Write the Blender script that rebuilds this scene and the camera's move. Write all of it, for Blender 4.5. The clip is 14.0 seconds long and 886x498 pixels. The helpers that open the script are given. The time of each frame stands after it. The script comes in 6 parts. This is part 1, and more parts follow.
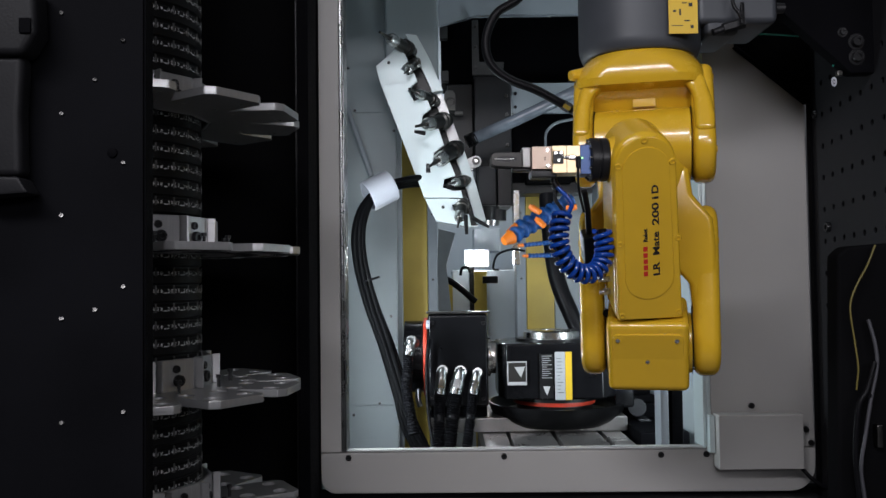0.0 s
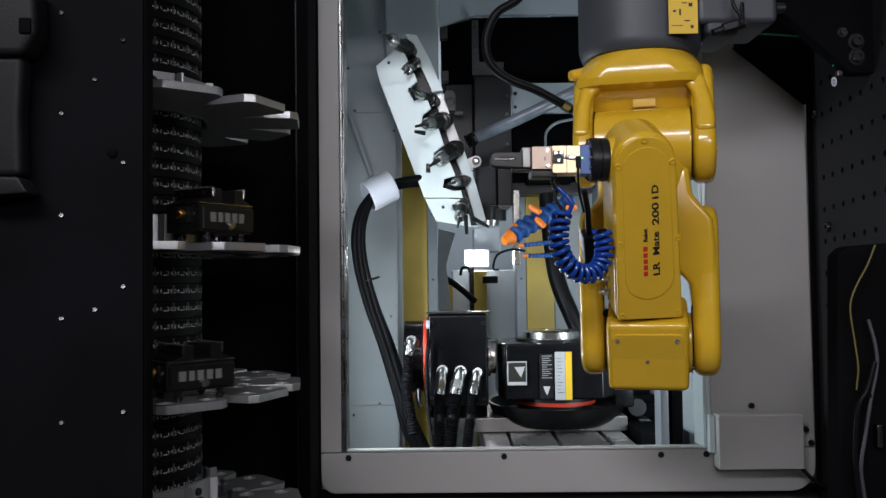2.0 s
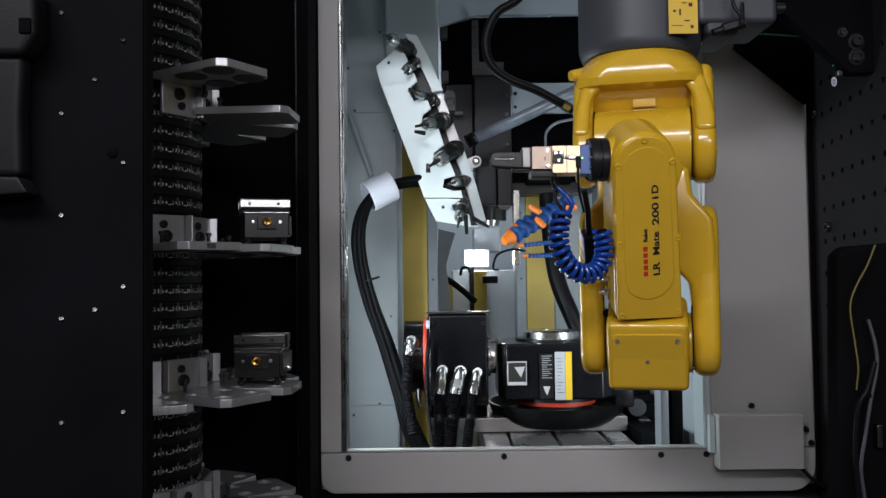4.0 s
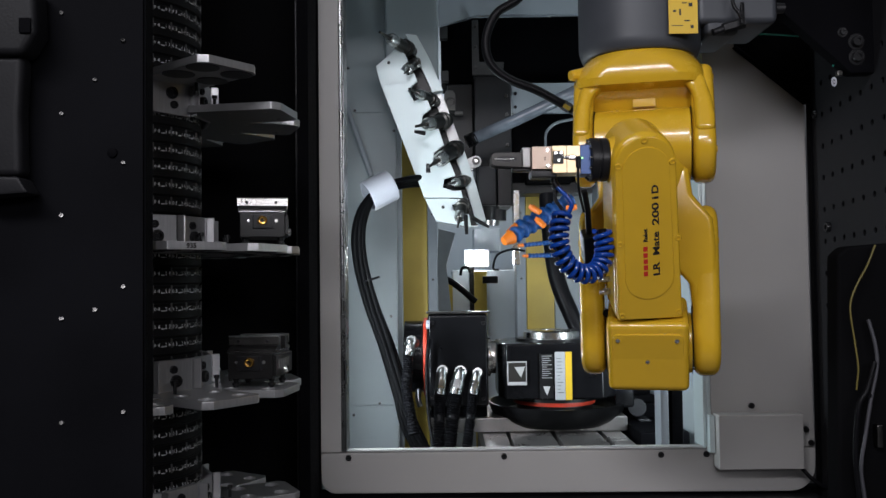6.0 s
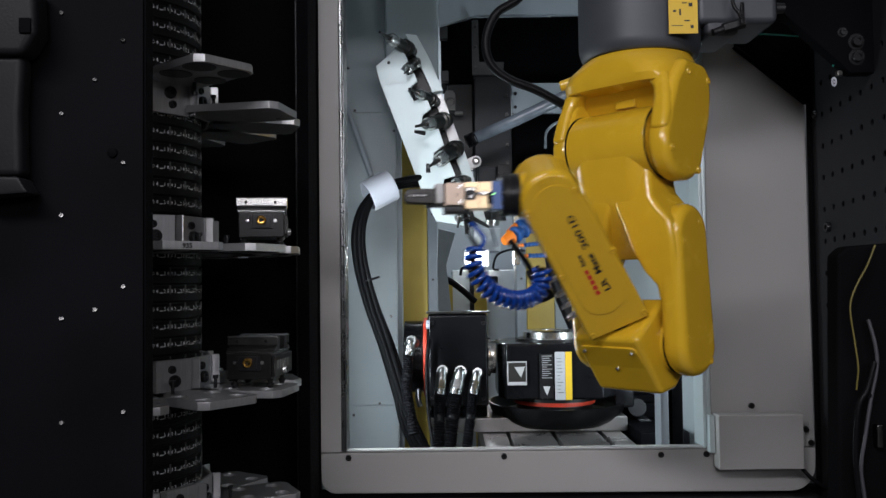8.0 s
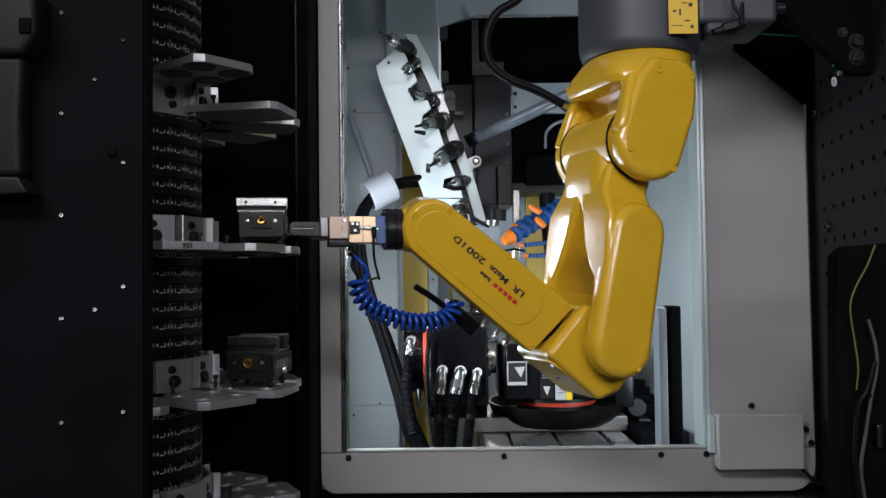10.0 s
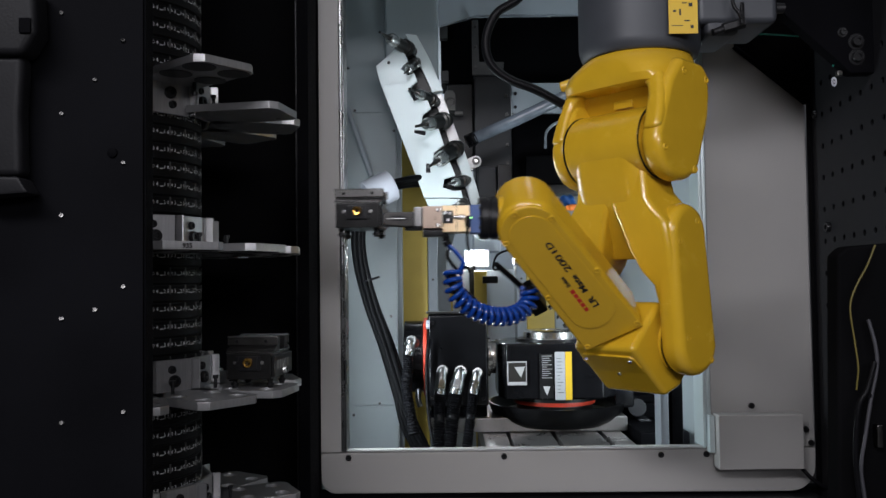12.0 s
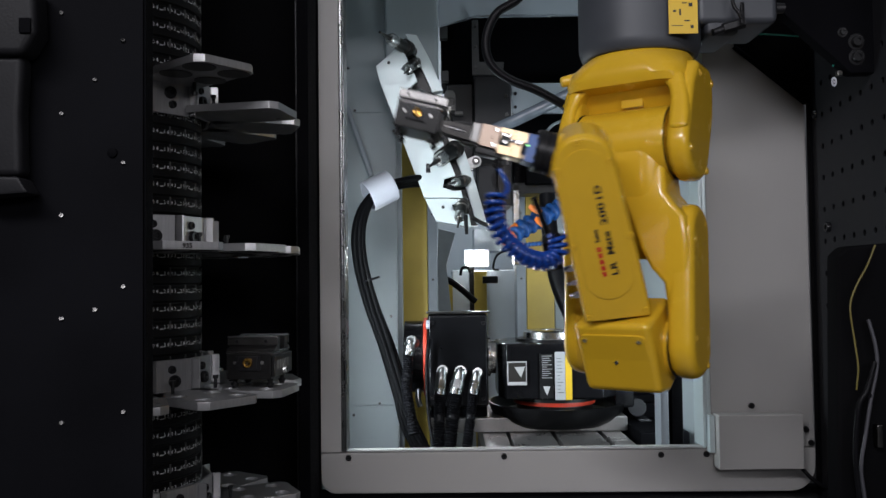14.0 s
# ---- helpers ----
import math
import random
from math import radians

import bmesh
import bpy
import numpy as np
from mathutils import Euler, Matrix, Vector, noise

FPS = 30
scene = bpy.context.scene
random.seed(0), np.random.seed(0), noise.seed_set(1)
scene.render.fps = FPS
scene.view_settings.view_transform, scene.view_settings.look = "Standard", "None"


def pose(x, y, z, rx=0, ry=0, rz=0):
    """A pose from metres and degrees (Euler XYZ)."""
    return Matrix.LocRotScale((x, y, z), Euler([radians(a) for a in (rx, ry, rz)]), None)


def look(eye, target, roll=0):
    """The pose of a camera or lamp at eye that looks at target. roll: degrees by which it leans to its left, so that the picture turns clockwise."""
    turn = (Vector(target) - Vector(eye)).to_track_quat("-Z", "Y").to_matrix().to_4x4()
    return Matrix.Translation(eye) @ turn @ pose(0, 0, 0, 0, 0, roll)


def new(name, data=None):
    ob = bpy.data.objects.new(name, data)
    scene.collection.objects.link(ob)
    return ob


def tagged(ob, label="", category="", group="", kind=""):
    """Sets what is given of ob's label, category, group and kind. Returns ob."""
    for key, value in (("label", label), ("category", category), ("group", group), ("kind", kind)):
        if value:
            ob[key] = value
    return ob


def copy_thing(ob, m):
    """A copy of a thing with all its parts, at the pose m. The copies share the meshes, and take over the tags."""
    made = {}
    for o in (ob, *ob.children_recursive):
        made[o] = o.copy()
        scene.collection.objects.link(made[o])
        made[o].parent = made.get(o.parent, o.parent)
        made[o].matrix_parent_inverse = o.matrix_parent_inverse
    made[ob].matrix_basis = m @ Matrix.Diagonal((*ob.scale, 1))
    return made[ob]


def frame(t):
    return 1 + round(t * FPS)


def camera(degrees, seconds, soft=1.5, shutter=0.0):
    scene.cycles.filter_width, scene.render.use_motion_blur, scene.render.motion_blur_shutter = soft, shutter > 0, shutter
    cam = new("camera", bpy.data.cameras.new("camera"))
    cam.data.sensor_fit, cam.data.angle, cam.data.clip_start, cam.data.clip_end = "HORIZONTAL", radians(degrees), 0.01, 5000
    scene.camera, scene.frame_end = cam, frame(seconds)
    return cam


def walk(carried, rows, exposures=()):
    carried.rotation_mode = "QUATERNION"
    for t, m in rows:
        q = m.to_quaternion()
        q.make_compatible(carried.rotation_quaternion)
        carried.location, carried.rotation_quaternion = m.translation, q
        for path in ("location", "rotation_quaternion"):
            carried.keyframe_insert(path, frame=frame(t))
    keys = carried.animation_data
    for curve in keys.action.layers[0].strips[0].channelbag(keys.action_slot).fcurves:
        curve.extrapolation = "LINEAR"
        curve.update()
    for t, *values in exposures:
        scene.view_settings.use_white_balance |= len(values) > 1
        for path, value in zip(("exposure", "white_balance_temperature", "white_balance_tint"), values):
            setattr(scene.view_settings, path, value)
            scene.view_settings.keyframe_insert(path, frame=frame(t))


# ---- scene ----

# ------------------------------------------------------------------ camera
cam = camera(55.2, 14.0, soft=1.5, shutter=0.5)
EYE = (0.0, 0.0, 1.3)
VIEW = look(EYE, (0.0, 1.0, 1.336), -0.72)
walk(cam, [(0.0, VIEW), (14.0, VIEW)], exposures=[(0.0, 0.0), (14.0, 0.0)])

# ------------------------------------------------------------------ light
world = bpy.data.worlds.new("hall")
scene.world = world
world.use_nodes = True
world.node_tree.nodes["Background"].inputs[0].default_value = (0.75, 0.85, 1.0, 1)
world.node_tree.nodes["Background"].inputs[1].default_value = 0.04


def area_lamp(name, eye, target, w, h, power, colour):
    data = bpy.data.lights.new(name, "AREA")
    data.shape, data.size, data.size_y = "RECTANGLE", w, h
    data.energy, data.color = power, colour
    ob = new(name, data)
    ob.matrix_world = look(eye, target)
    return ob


# strip lamps beside the door opening inside the machine, and lamp over the door
area_lamp("machine_strip_light", (-0.226, 1.83, 1.22), (0.40, 1.98, 1.18), 0.03, 0.60, 4.6, (0.82, 0.93, 1.0))
# unseen strip added on the right to brighten the interior
area_lamp("machine_strip_light", (0.572, 1.80, 1.22), (-0.10, 2.25, 1.15), 0.05, 0.50, 2.6, (0.82, 0.93, 1.0))
area_lamp("door_light", (0.45, 1.74, 2.50), (0.40, 1.60, 1.5), 0.75, 0.08, 1.3, (0.85, 0.95, 1.0))
# unseen hall lamp, high on the left behind the camera
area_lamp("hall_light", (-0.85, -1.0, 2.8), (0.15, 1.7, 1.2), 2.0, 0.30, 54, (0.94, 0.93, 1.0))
# unseen lamp added over the rear passage to brighten it, apart from rear_lamp
area_lamp("rear_light", (0.15, 3.05, 2.35), (0.15, 3.3, 1.2), 0.5, 0.3, 7, (0.90, 0.96, 1.0))
# wide unseen hall source, lower right behind the camera, for the front faces
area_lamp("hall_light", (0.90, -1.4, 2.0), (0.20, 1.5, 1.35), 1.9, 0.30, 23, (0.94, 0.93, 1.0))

# ------------------------------------------------------------------ materials
def node_material(name, colour, rough=0.5, metal=0.0, vary=0.12, scale=18.0, bump=0.0, bump_scale=300.0, coat=0.0, spread=0.1, stretch=(1, 1, 1), spec=0.5):
    """A procedural surface: colour and gloss vary at two scales, with fine relief."""
    m = bpy.data.materials.new(name)
    m.use_nodes = True
    nt = m.node_tree
    b = nt.nodes["Principled BSDF"]
    geo = nt.nodes.new("ShaderNodeTexCoord")
    mp = nt.nodes.new("ShaderNodeMapping")
    mp.inputs["Scale"].default_value = stretch
    nt.links.new(geo.outputs["Object"], mp.inputs["Vector"])
    big = nt.nodes.new("ShaderNodeTexNoise")
    big.inputs["Scale"].default_value = scale
    big.inputs["Detail"].default_value = 5.0
    fine = nt.nodes.new("ShaderNodeTexNoise")
    fine.inputs["Scale"].default_value = bump_scale
    fine.inputs["Detail"].default_value = 2.0
    for n in (big, fine):
        nt.links.new(mp.outputs["Vector"], n.inputs["Vector"])
    ramp = nt.nodes.new("ShaderNodeValToRGB")
    lo, hi = 1 - vary, 1 + vary
    ramp.color_ramp.elements[0].position, ramp.color_ramp.elements[1].position = 0.3, 0.7
    ramp.color_ramp.elements[0].color = (*[c * lo for c in colour], 1)
    ramp.color_ramp.elements[1].color = (*[min(1, c * hi) for c in colour], 1)
    nt.links.new(big.outputs["Fac"], ramp.inputs["Fac"])
    nt.links.new(ramp.outputs["Color"], b.inputs["Base Color"])
    mr = nt.nodes.new("ShaderNodeMapRange")
    mr.inputs["To Min"].default_value = max(0.02, rough - spread)
    mr.inputs["To Max"].default_value = min(1.0, rough + spread)
    mixer = nt.nodes.new("ShaderNodeMath")
    mixer.operation = "MULTIPLY_ADD"
    mixer.inputs[1].default_value = 0.4
    nt.links.new(fine.outputs["Fac"], mixer.inputs[0])
    nt.links.new(big.outputs["Fac"], mixer.inputs[2])
    nt.links.new(mixer.outputs[0], mr.inputs["Value"])
    nt.links.new(mr.outputs["Result"], b.inputs["Roughness"])
    b.inputs["Metallic"].default_value = metal
    b.inputs["Specular IOR Level"].default_value = spec
    b.inputs["Coat Weight"].default_value = coat
    b.inputs["Coat Roughness"].default_value = 0.08
    if bump:
        bp = nt.nodes.new("ShaderNodeBump")
        bp.inputs["Strength"].default_value = bump
        bp.inputs["Distance"].default_value = 0.001
        nt.links.new(fine.outputs["Fac"], bp.inputs["Height"])
        nt.links.new(bp.outputs["Normal"], b.inputs["Normal"])
    return m


def glow_material(name, colour, strength):
    m = bpy.data.materials.new(name)
    m.use_nodes = True
    b = m.node_tree.nodes["Principled BSDF"]
    b.inputs["Base Color"].default_value = (0.9, 0.9, 0.9, 1)
    b.inputs["Emission Color"].default_value = (*colour, 1)
    b.inputs["Emission Strength"].default_value = strength
    return m


YELLOW = node_material("yellow_enamel", (0.63, 0.378, 0.020), 0.20, vary=0.03, bump=0.10, bump_scale=900, coat=0.4, spread=0.05)
YELLOW_CAST = node_material("yellow_cast_enamel", (0.63, 0.378, 0.020), 0.24, vary=0.04, bump=0.15, bump_scale=500, coat=0.7, spread=0.05)
ROBOT_GREY = node_material("grey_enamel", (0.043, 0.047, 0.055), 0.45, vary=0.05, bump=0.2, bump_scale=600)
BLACK_PAINT = node_material("black_powder_coat", (0.0028, 0.0028, 0.0036), 0.62, vary=0.3, spec=0.025, bump=0.3, bump_scale=1200, scale=6)
BLACK_DEEP = node_material("black_matt_sheet", (0.004, 0.004, 0.0045), 0.8, vary=0.3, scale=4, spec=0.03)
BLACK_METAL = node_material("black_oxide_steel", (0.010, 0.010, 0.011), 0.30, vary=0.25, spec=0.3, bump=0.1)
CABLE_BLACK = node_material("black_cable_jacket", (0.0028, 0.0028, 0.0032), 0.40, vary=0.2, spec=0.04, bump=0.2, bump_scale=400)
BLACK_RUBBER = node_material("black_rubber", (0.005, 0.005, 0.006), 0.32, vary=0.2, spec=0.10, bump=0.2, bump_scale=400)
FRAME_GREY = node_material("warm_grey_enamel", (0.385, 0.375, 0.362), 0.5, vary=0.04, bump=0.2, bump_scale=700, scale=5)
WALL_GREY = node_material("pale_grey_enamel", (0.31, 0.35, 0.365), 0.4, vary=0.07, bump=0.1, scale=6)
WALL_WHITE = node_material("white_enamel", (0.46, 0.51, 0.56), 0.4, vary=0.06, scale=5)
WAY_YELLOW = node_material("yellow_cover_paint", (0.50, 0.36, 0.06), 0.4, vary=0.12, scale=8)
ALU = node_material("milled_aluminium", (0.55, 0.55, 0.55), 0.38, metal=0.85, vary=0.08, bump=0.12, bump_scale=250, stretch=(1, 12, 12))
ALU_PALE = node_material("pale_anodised_aluminium", (0.58, 0.66, 0.67), 0.35, metal=0.3, vary=0.05, scale=10)
STEEL = node_material("ground_steel", (0.62, 0.61, 0.59), 0.22, metal=1.0, vary=0.08, bump=0.05)
DARK_IRON = node_material("dark_painted_iron", (0.055, 0.055, 0.056), 0.45, vary=0.15, bump=0.1)
STEEL_DARK = node_material("dark_tool_steel", (0.10, 0.098, 0.095), 0.28, metal=1.0, vary=0.2)
NICKEL = node_material("nickel_plated_brass", (0.74, 0.56, 0.35), 0.30, metal=0.8, vary=0.06, bump=0.08, bump_scale=200, stretch=(14, 1, 1))
FITTING_STEEL = node_material("dull_zinc_steel", (0.24, 0.245, 0.245), 0.26, metal=1.0, vary=0.15, spread=0.05, bump=0.1)
BRASS = node_material("brass", (0.75, 0.42, 0.10), 0.22, metal=1.0, vary=0.1)
BLUE_STEEL = node_material("blue_anodised_block", (0.06, 0.10, 0.24), 0.35, metal=0.4, vary=0.08)
BLUE_HOSE = node_material("blue_polyurethane", (0.004, 0.042, 0.27), 0.13, vary=0.1, coat=0.3)
BLUE_PLASTIC = node_material("blue_plastic", (0.005, 0.055, 0.21), 0.35, vary=0.12)
ORANGE = node_material("orange_plastic", (0.70, 0.17, 0.01), 0.35, vary=0.08)
RED = node_material("red_seal_ring", (0.62, 0.06, 0.03), 0.4, vary=0.1)
WHITE_PRINT = node_material("white_print", (0.45, 0.45, 0.45), 0.6, vary=0.03)
BLACK_PRINT = node_material("black_print", (0.012, 0.010, 0.008), 0.5, vary=0.03)
RED_PRINT = node_material("red_print", (0.50, 0.02, 0.01), 0.5, vary=0.03)
LABEL_WHITE = node_material("silver_label", (0.40, 0.41, 0.43), 0.4, vary=0.04)
LABEL_YELLOW = node_material("yellow_label", (0.66, 0.42, 0.02), 0.4, vary=0.03)
WHITE_PLASTIC = node_material("white_pipe_plastic", (0.40, 0.41, 0.46), 0.4, vary=0.04)
CABLE_YELLOW = node_material("yellow_cable", (0.13, 0.105, 0.022), 0.5, vary=0.1)


# ------------------------------------------------------------------ building
def part(name, bm, material, parent=None, label=""):
    """Links a bmesh as one mesh object under a thing or a part."""
    me = bpy.data.meshes.new(name)
    bm.normal_update()
    bm.to_mesh(me)
    bm.free()
    me.materials.append(material)
    ob = new(name, me)
    if 6 <= len(me.polygons) < 6000:
        wn = ob.modifiers.new("edges", "WEIGHTED_NORMAL")
        wn.keep_sharp, wn.weight = True, 60
    if parent is not None:
        ob.parent = parent
    return tagged(ob, label)


def thing(name, label, category, m=None, group="", kind=""):
    ob = new(name)
    ob.empty_display_size = 0.02
    if m is not None:
        ob.matrix_basis = m
    return tagged(ob, label, category, group, kind)


def smooth(bm, limit=0.6):
    for f in bm.faces:
        f.smooth = True
    for e in bm.edges:
        if len(e.link_faces) == 2 and e.calc_face_angle(0) > limit:
            e.smooth = False
    return bm


def bevel(bm, r, seg=2, angle=0.5):
    es = [e for e in bm.edges if len(e.link_faces) == 2 and e.calc_face_angle(0) > angle]
    if r > 0 and es:
        bmesh.ops.bevel(bm, geom=es, offset=r, segments=seg, affect="EDGES", clamp_overlap=True, profile=0.5)
    return smooth(bm)


def box(x0, x1, y0, y1, z0, z1, r=0.0, seg=2, m=None):
    bm = bmesh.new()
    bmesh.ops.create_cube(bm, size=1.0)
    for v in bm.verts:
        v.co = Vector((x0 + (v.co.x + 0.5) * (x1 - x0), y0 + (v.co.y + 0.5) * (y1 - y0), z0 + (v.co.z + 0.5) * (z1 - z0)))
    bevel(bm, r, seg)
    if m is not None:
        bm.transform(m)
    return bm


def cyl(a, b, r0, r1=None, n=24, r=0.0):
    a, b = Vector(a), Vector(b)
    bm = bmesh.new()
    d = b - a
    bmesh.ops.create_cone(bm, cap_ends=True, segments=n, radius1=r0, radius2=r0 if r1 is None else r1, depth=d.length)
    if r:
        bevel(bm, r, 2)
    bm.transform(Matrix.Translation((a + b) / 2) @ d.to_track_quat("Z", "Y").to_matrix().to_4x4())
    return smooth(bm)


def ring(a, b, outer, inner, n=32):
    """A tube wall with a bore between two points."""
    a, b = Vector(a), Vector(b)
    d = b - a
    h = d.length
    return lathe([(inner, 0), (outer, 0), (outer, h), (inner, h), (inner, 0)], Matrix.Translation(a) @ d.to_track_quat("Z", "Y").to_matrix().to_4x4(), n)


def lathe(profile, m=None, n=32, arc=math.tau):
    """Turns a profile of (radius, height) about z."""
    bm = bmesh.new()
    full = arc > math.tau - 0.01
    cols = []
    for i in range(n if full else n + 1):
        a = arc * i / n
        cols.append([bm.verts.new((p * math.cos(a), p * math.sin(a), z)) for p, z in profile])
    for i in range(n):
        c0, c1 = cols[i], cols[(i + 1) % len(cols)]
        for j in range(len(profile) - 1):
            bm.faces.new((c0[j], c1[j], c1[j + 1], c0[j + 1]))
    bmesh.ops.remove_doubles(bm, verts=bm.verts[:], dist=1e-6)
    bmesh.ops.dissolve_degenerate(bm, edges=bm.edges[:], dist=1e-6)
    bmesh.ops.recalc_face_normals(bm, faces=bm.faces[:])
    if m is not None:
        bm.transform(m)
    return smooth(bm)


def slab(points, z0, z1, r=0.0, m=None, holes=(), seg=2):
    """A plate of that outline in x, y, from z0 to z1; holes: (x, y, radius)."""
    bm = bmesh.new()
    loops = [[bm.verts.new((x, y, z0)) for x, y in points]]
    for hx, hy, hr in holes:
        loops.append([bm.verts.new((hx + hr * math.cos(k * math.tau / 16), hy + hr * math.sin(k * math.tau / 16), z0)) for k in range(16)])
    if holes:
        es = [bm.edges.new((lp[i], lp[(i + 1) % len(lp)])) for lp in loops for i in range(len(lp))]
        bmesh.ops.triangle_fill(bm, edges=es, use_beauty=True, use_dissolve=False)
    else:
        bm.faces.new(loops[0])
    ext = bmesh.ops.extrude_face_region(bm, geom=bm.faces[:])
    for v in ext["geom"]:
        if isinstance(v, bmesh.types.BMVert):
            v.co.z = z1
    bmesh.ops.recalc_face_normals(bm, faces=bm.faces[:])
    bevel(bm, r, seg, 0.6)
    if m is not None:
        bm.transform(m)
    return bm


def rounded(x0, x1, y0, y1, r, n=6):
    """The outline of a rectangle with round corners."""
    out = []
    for cx, cy, a in ((x1 - r, y1 - r, 0), (x0 + r, y1 - r, 90), (x0 + r, y0 + r, 180), (x1 - r, y0 + r, 270)):
        out += [(cx + r * math.cos(radians(a + 90 * k / n)), cy + r * math.sin(radians(a + 90 * k / n))) for k in range(n + 1)]
    return out


def spline(points, n=10):
    """A smooth line through points."""
    p = [Vector(q) for q in points]
    p = [2 * p[0] - p[1]] + p + [2 * p[-1] - p[-2]]
    out = []
    for i in range(1, len(p) - 2):
        for k in range(n):
            t = k / n
            out.append(0.5 * (2 * p[i] + (p[i + 1] - p[i - 1]) * t + (2 * p[i - 1] - 5 * p[i] + 4 * p[i + 1] - p[i + 2]) * t * t + (3 * p[i] - p[i - 1] - 3 * p[i + 1] + p[i + 2]) * t ** 3))
    return out + [p[-2]]


def tube(points, r, n=10, smooth_n=10, ribs=0.0, pitch=0.006):
    """A round cable or hose along a smooth line; ribs: depth of its corrugation."""
    line = spline(points, smooth_n) if smooth_n else [Vector(q) for q in points]
    if ribs:
        fine = [line[0]]
        for a, b in zip(line, line[1:]):
            k = max(1, round((b - a).length / (pitch / 2)))
            fine += [a.lerp(b, (i + 1) / k) for i in range(k)]
        line = fine
    bm = bmesh.new()
    rings = []
    up = Vector((0.12, 0.31, 0.94))
    for i, q in enumerate(line):
        d = (line[min(i + 1, len(line) - 1)] - line[max(i - 1, 0)]).normalized()
        s = d.cross(up)
        s = s.normalized() if s.length > 1e-4 else Vector((1, 0, 0))
        up = s.cross(d)
        rr = r - (ribs if i % 2 else 0)
        rings.append([bm.verts.new(q + (s * math.cos(k * math.tau / n) + up * math.sin(k * math.tau / n)) * rr) for k in range(n)])
    for a, b in zip(rings, rings[1:]):
        for k in range(n):
            bm.faces.new((a[k], a[(k + 1) % n], b[(k + 1) % n], b[k]))
    bm.faces.new(rings[0][::-1])
    bm.faces.new(rings[-1])
    bmesh.ops.recalc_face_normals(bm, faces=bm.faces[:])
    return smooth(bm, 1.2)


def joined(*bms):
    """Several forms in one mesh."""
    me = bpy.data.meshes.new("joint")
    out = bmesh.new()
    for b in bms:
        b.to_mesh(me)
        b.free()
        out.from_mesh(me)
    bpy.data.meshes.remove(me)
    return out


def text_part(name, words, size, m, material, parent, label="", stretch=1.0, width=0.0):
    """Flat raised lettering in the built-in font."""
    cu = bpy.data.curves.new(name, "FONT")
    cu.body, cu.size, cu.extrude = words, size, 0.0002
    cu.resolution_u, cu.offset = 3, 0.0004
    tmp = bpy.data.objects.new(name, cu)
    scene.collection.objects.link(tmp)
    bpy.context.view_layer.update()
    me = bpy.data.meshes.new_from_object(tmp.evaluated_get(bpy.context.evaluated_depsgraph_get()))
    bpy.data.objects.remove(tmp)
    natural = max((v.co.x for v in me.vertices), default=0.0)
    if width:
        stretch = width / natural
    wide = natural * stretch
    me.transform(m @ Matrix.Diagonal((stretch, 1, 1, 1)))
    me.materials.clear()
    me.materials.append(material)
    ob = new(name, me)
    ob.parent = parent
    tagged(ob, label)
    return wide

# ------------------------------------------------------------------ setting
FLOOR_GREY = node_material("grey_floor_paint", (0.16, 0.16, 0.16), 0.6, vary=0.15, scale=3)
floor_ob = part("floor", box(-6, 6, -4, 6, -0.10, 0.0), FLOOR_GREY)
tagged(floor_ob, "grey painted workshop floor below the machine", "floor", kind="structure")
HALL_WALL = node_material("dim_hall_wall", (0.30, 0.31, 0.32), 0.7, vary=0.1, scale=1.5)
for name, bm in (("wall_south", box(-6, 6, -4.2, -4.0, 0, 4)), ("wall_west", box(-6.2, -6, -4, 6, 0, 4)), ("wall_east", box(6, 6.2, -4, 6, 0, 4)), ("wall_north", box(-6, 6, 6, 6.2, 0, 4))):
    tagged(part(name, bm, HALL_WALL), "plain grey wall that closes the workshop", "wall", kind="structure")
tagged(part("ceiling_hall", box(-6, 6, -4, 6, 4.0, 4.1), HALL_WALL), "plain grey workshop ceiling", "ceiling", kind="structure")

# front wall of the machine with its door opening
FY = 1.72
OX0, OX1, OZ0 = -0.199, 0.524, 0.956


def screw(name, at, normal, r, material, parent):
    return part(name, lathe([(0, r * 0.35), (r * 0.5, r * 0.35), (r * 0.5, r * 0.75), (r * 0.85, r * 0.75), (r, r * 0.4), (r, -0.002)],
                            Matrix.Translation(at) @ Vector(normal).to_track_quat("Z", "Y").to_matrix().to_4x4(), 16), material, parent)


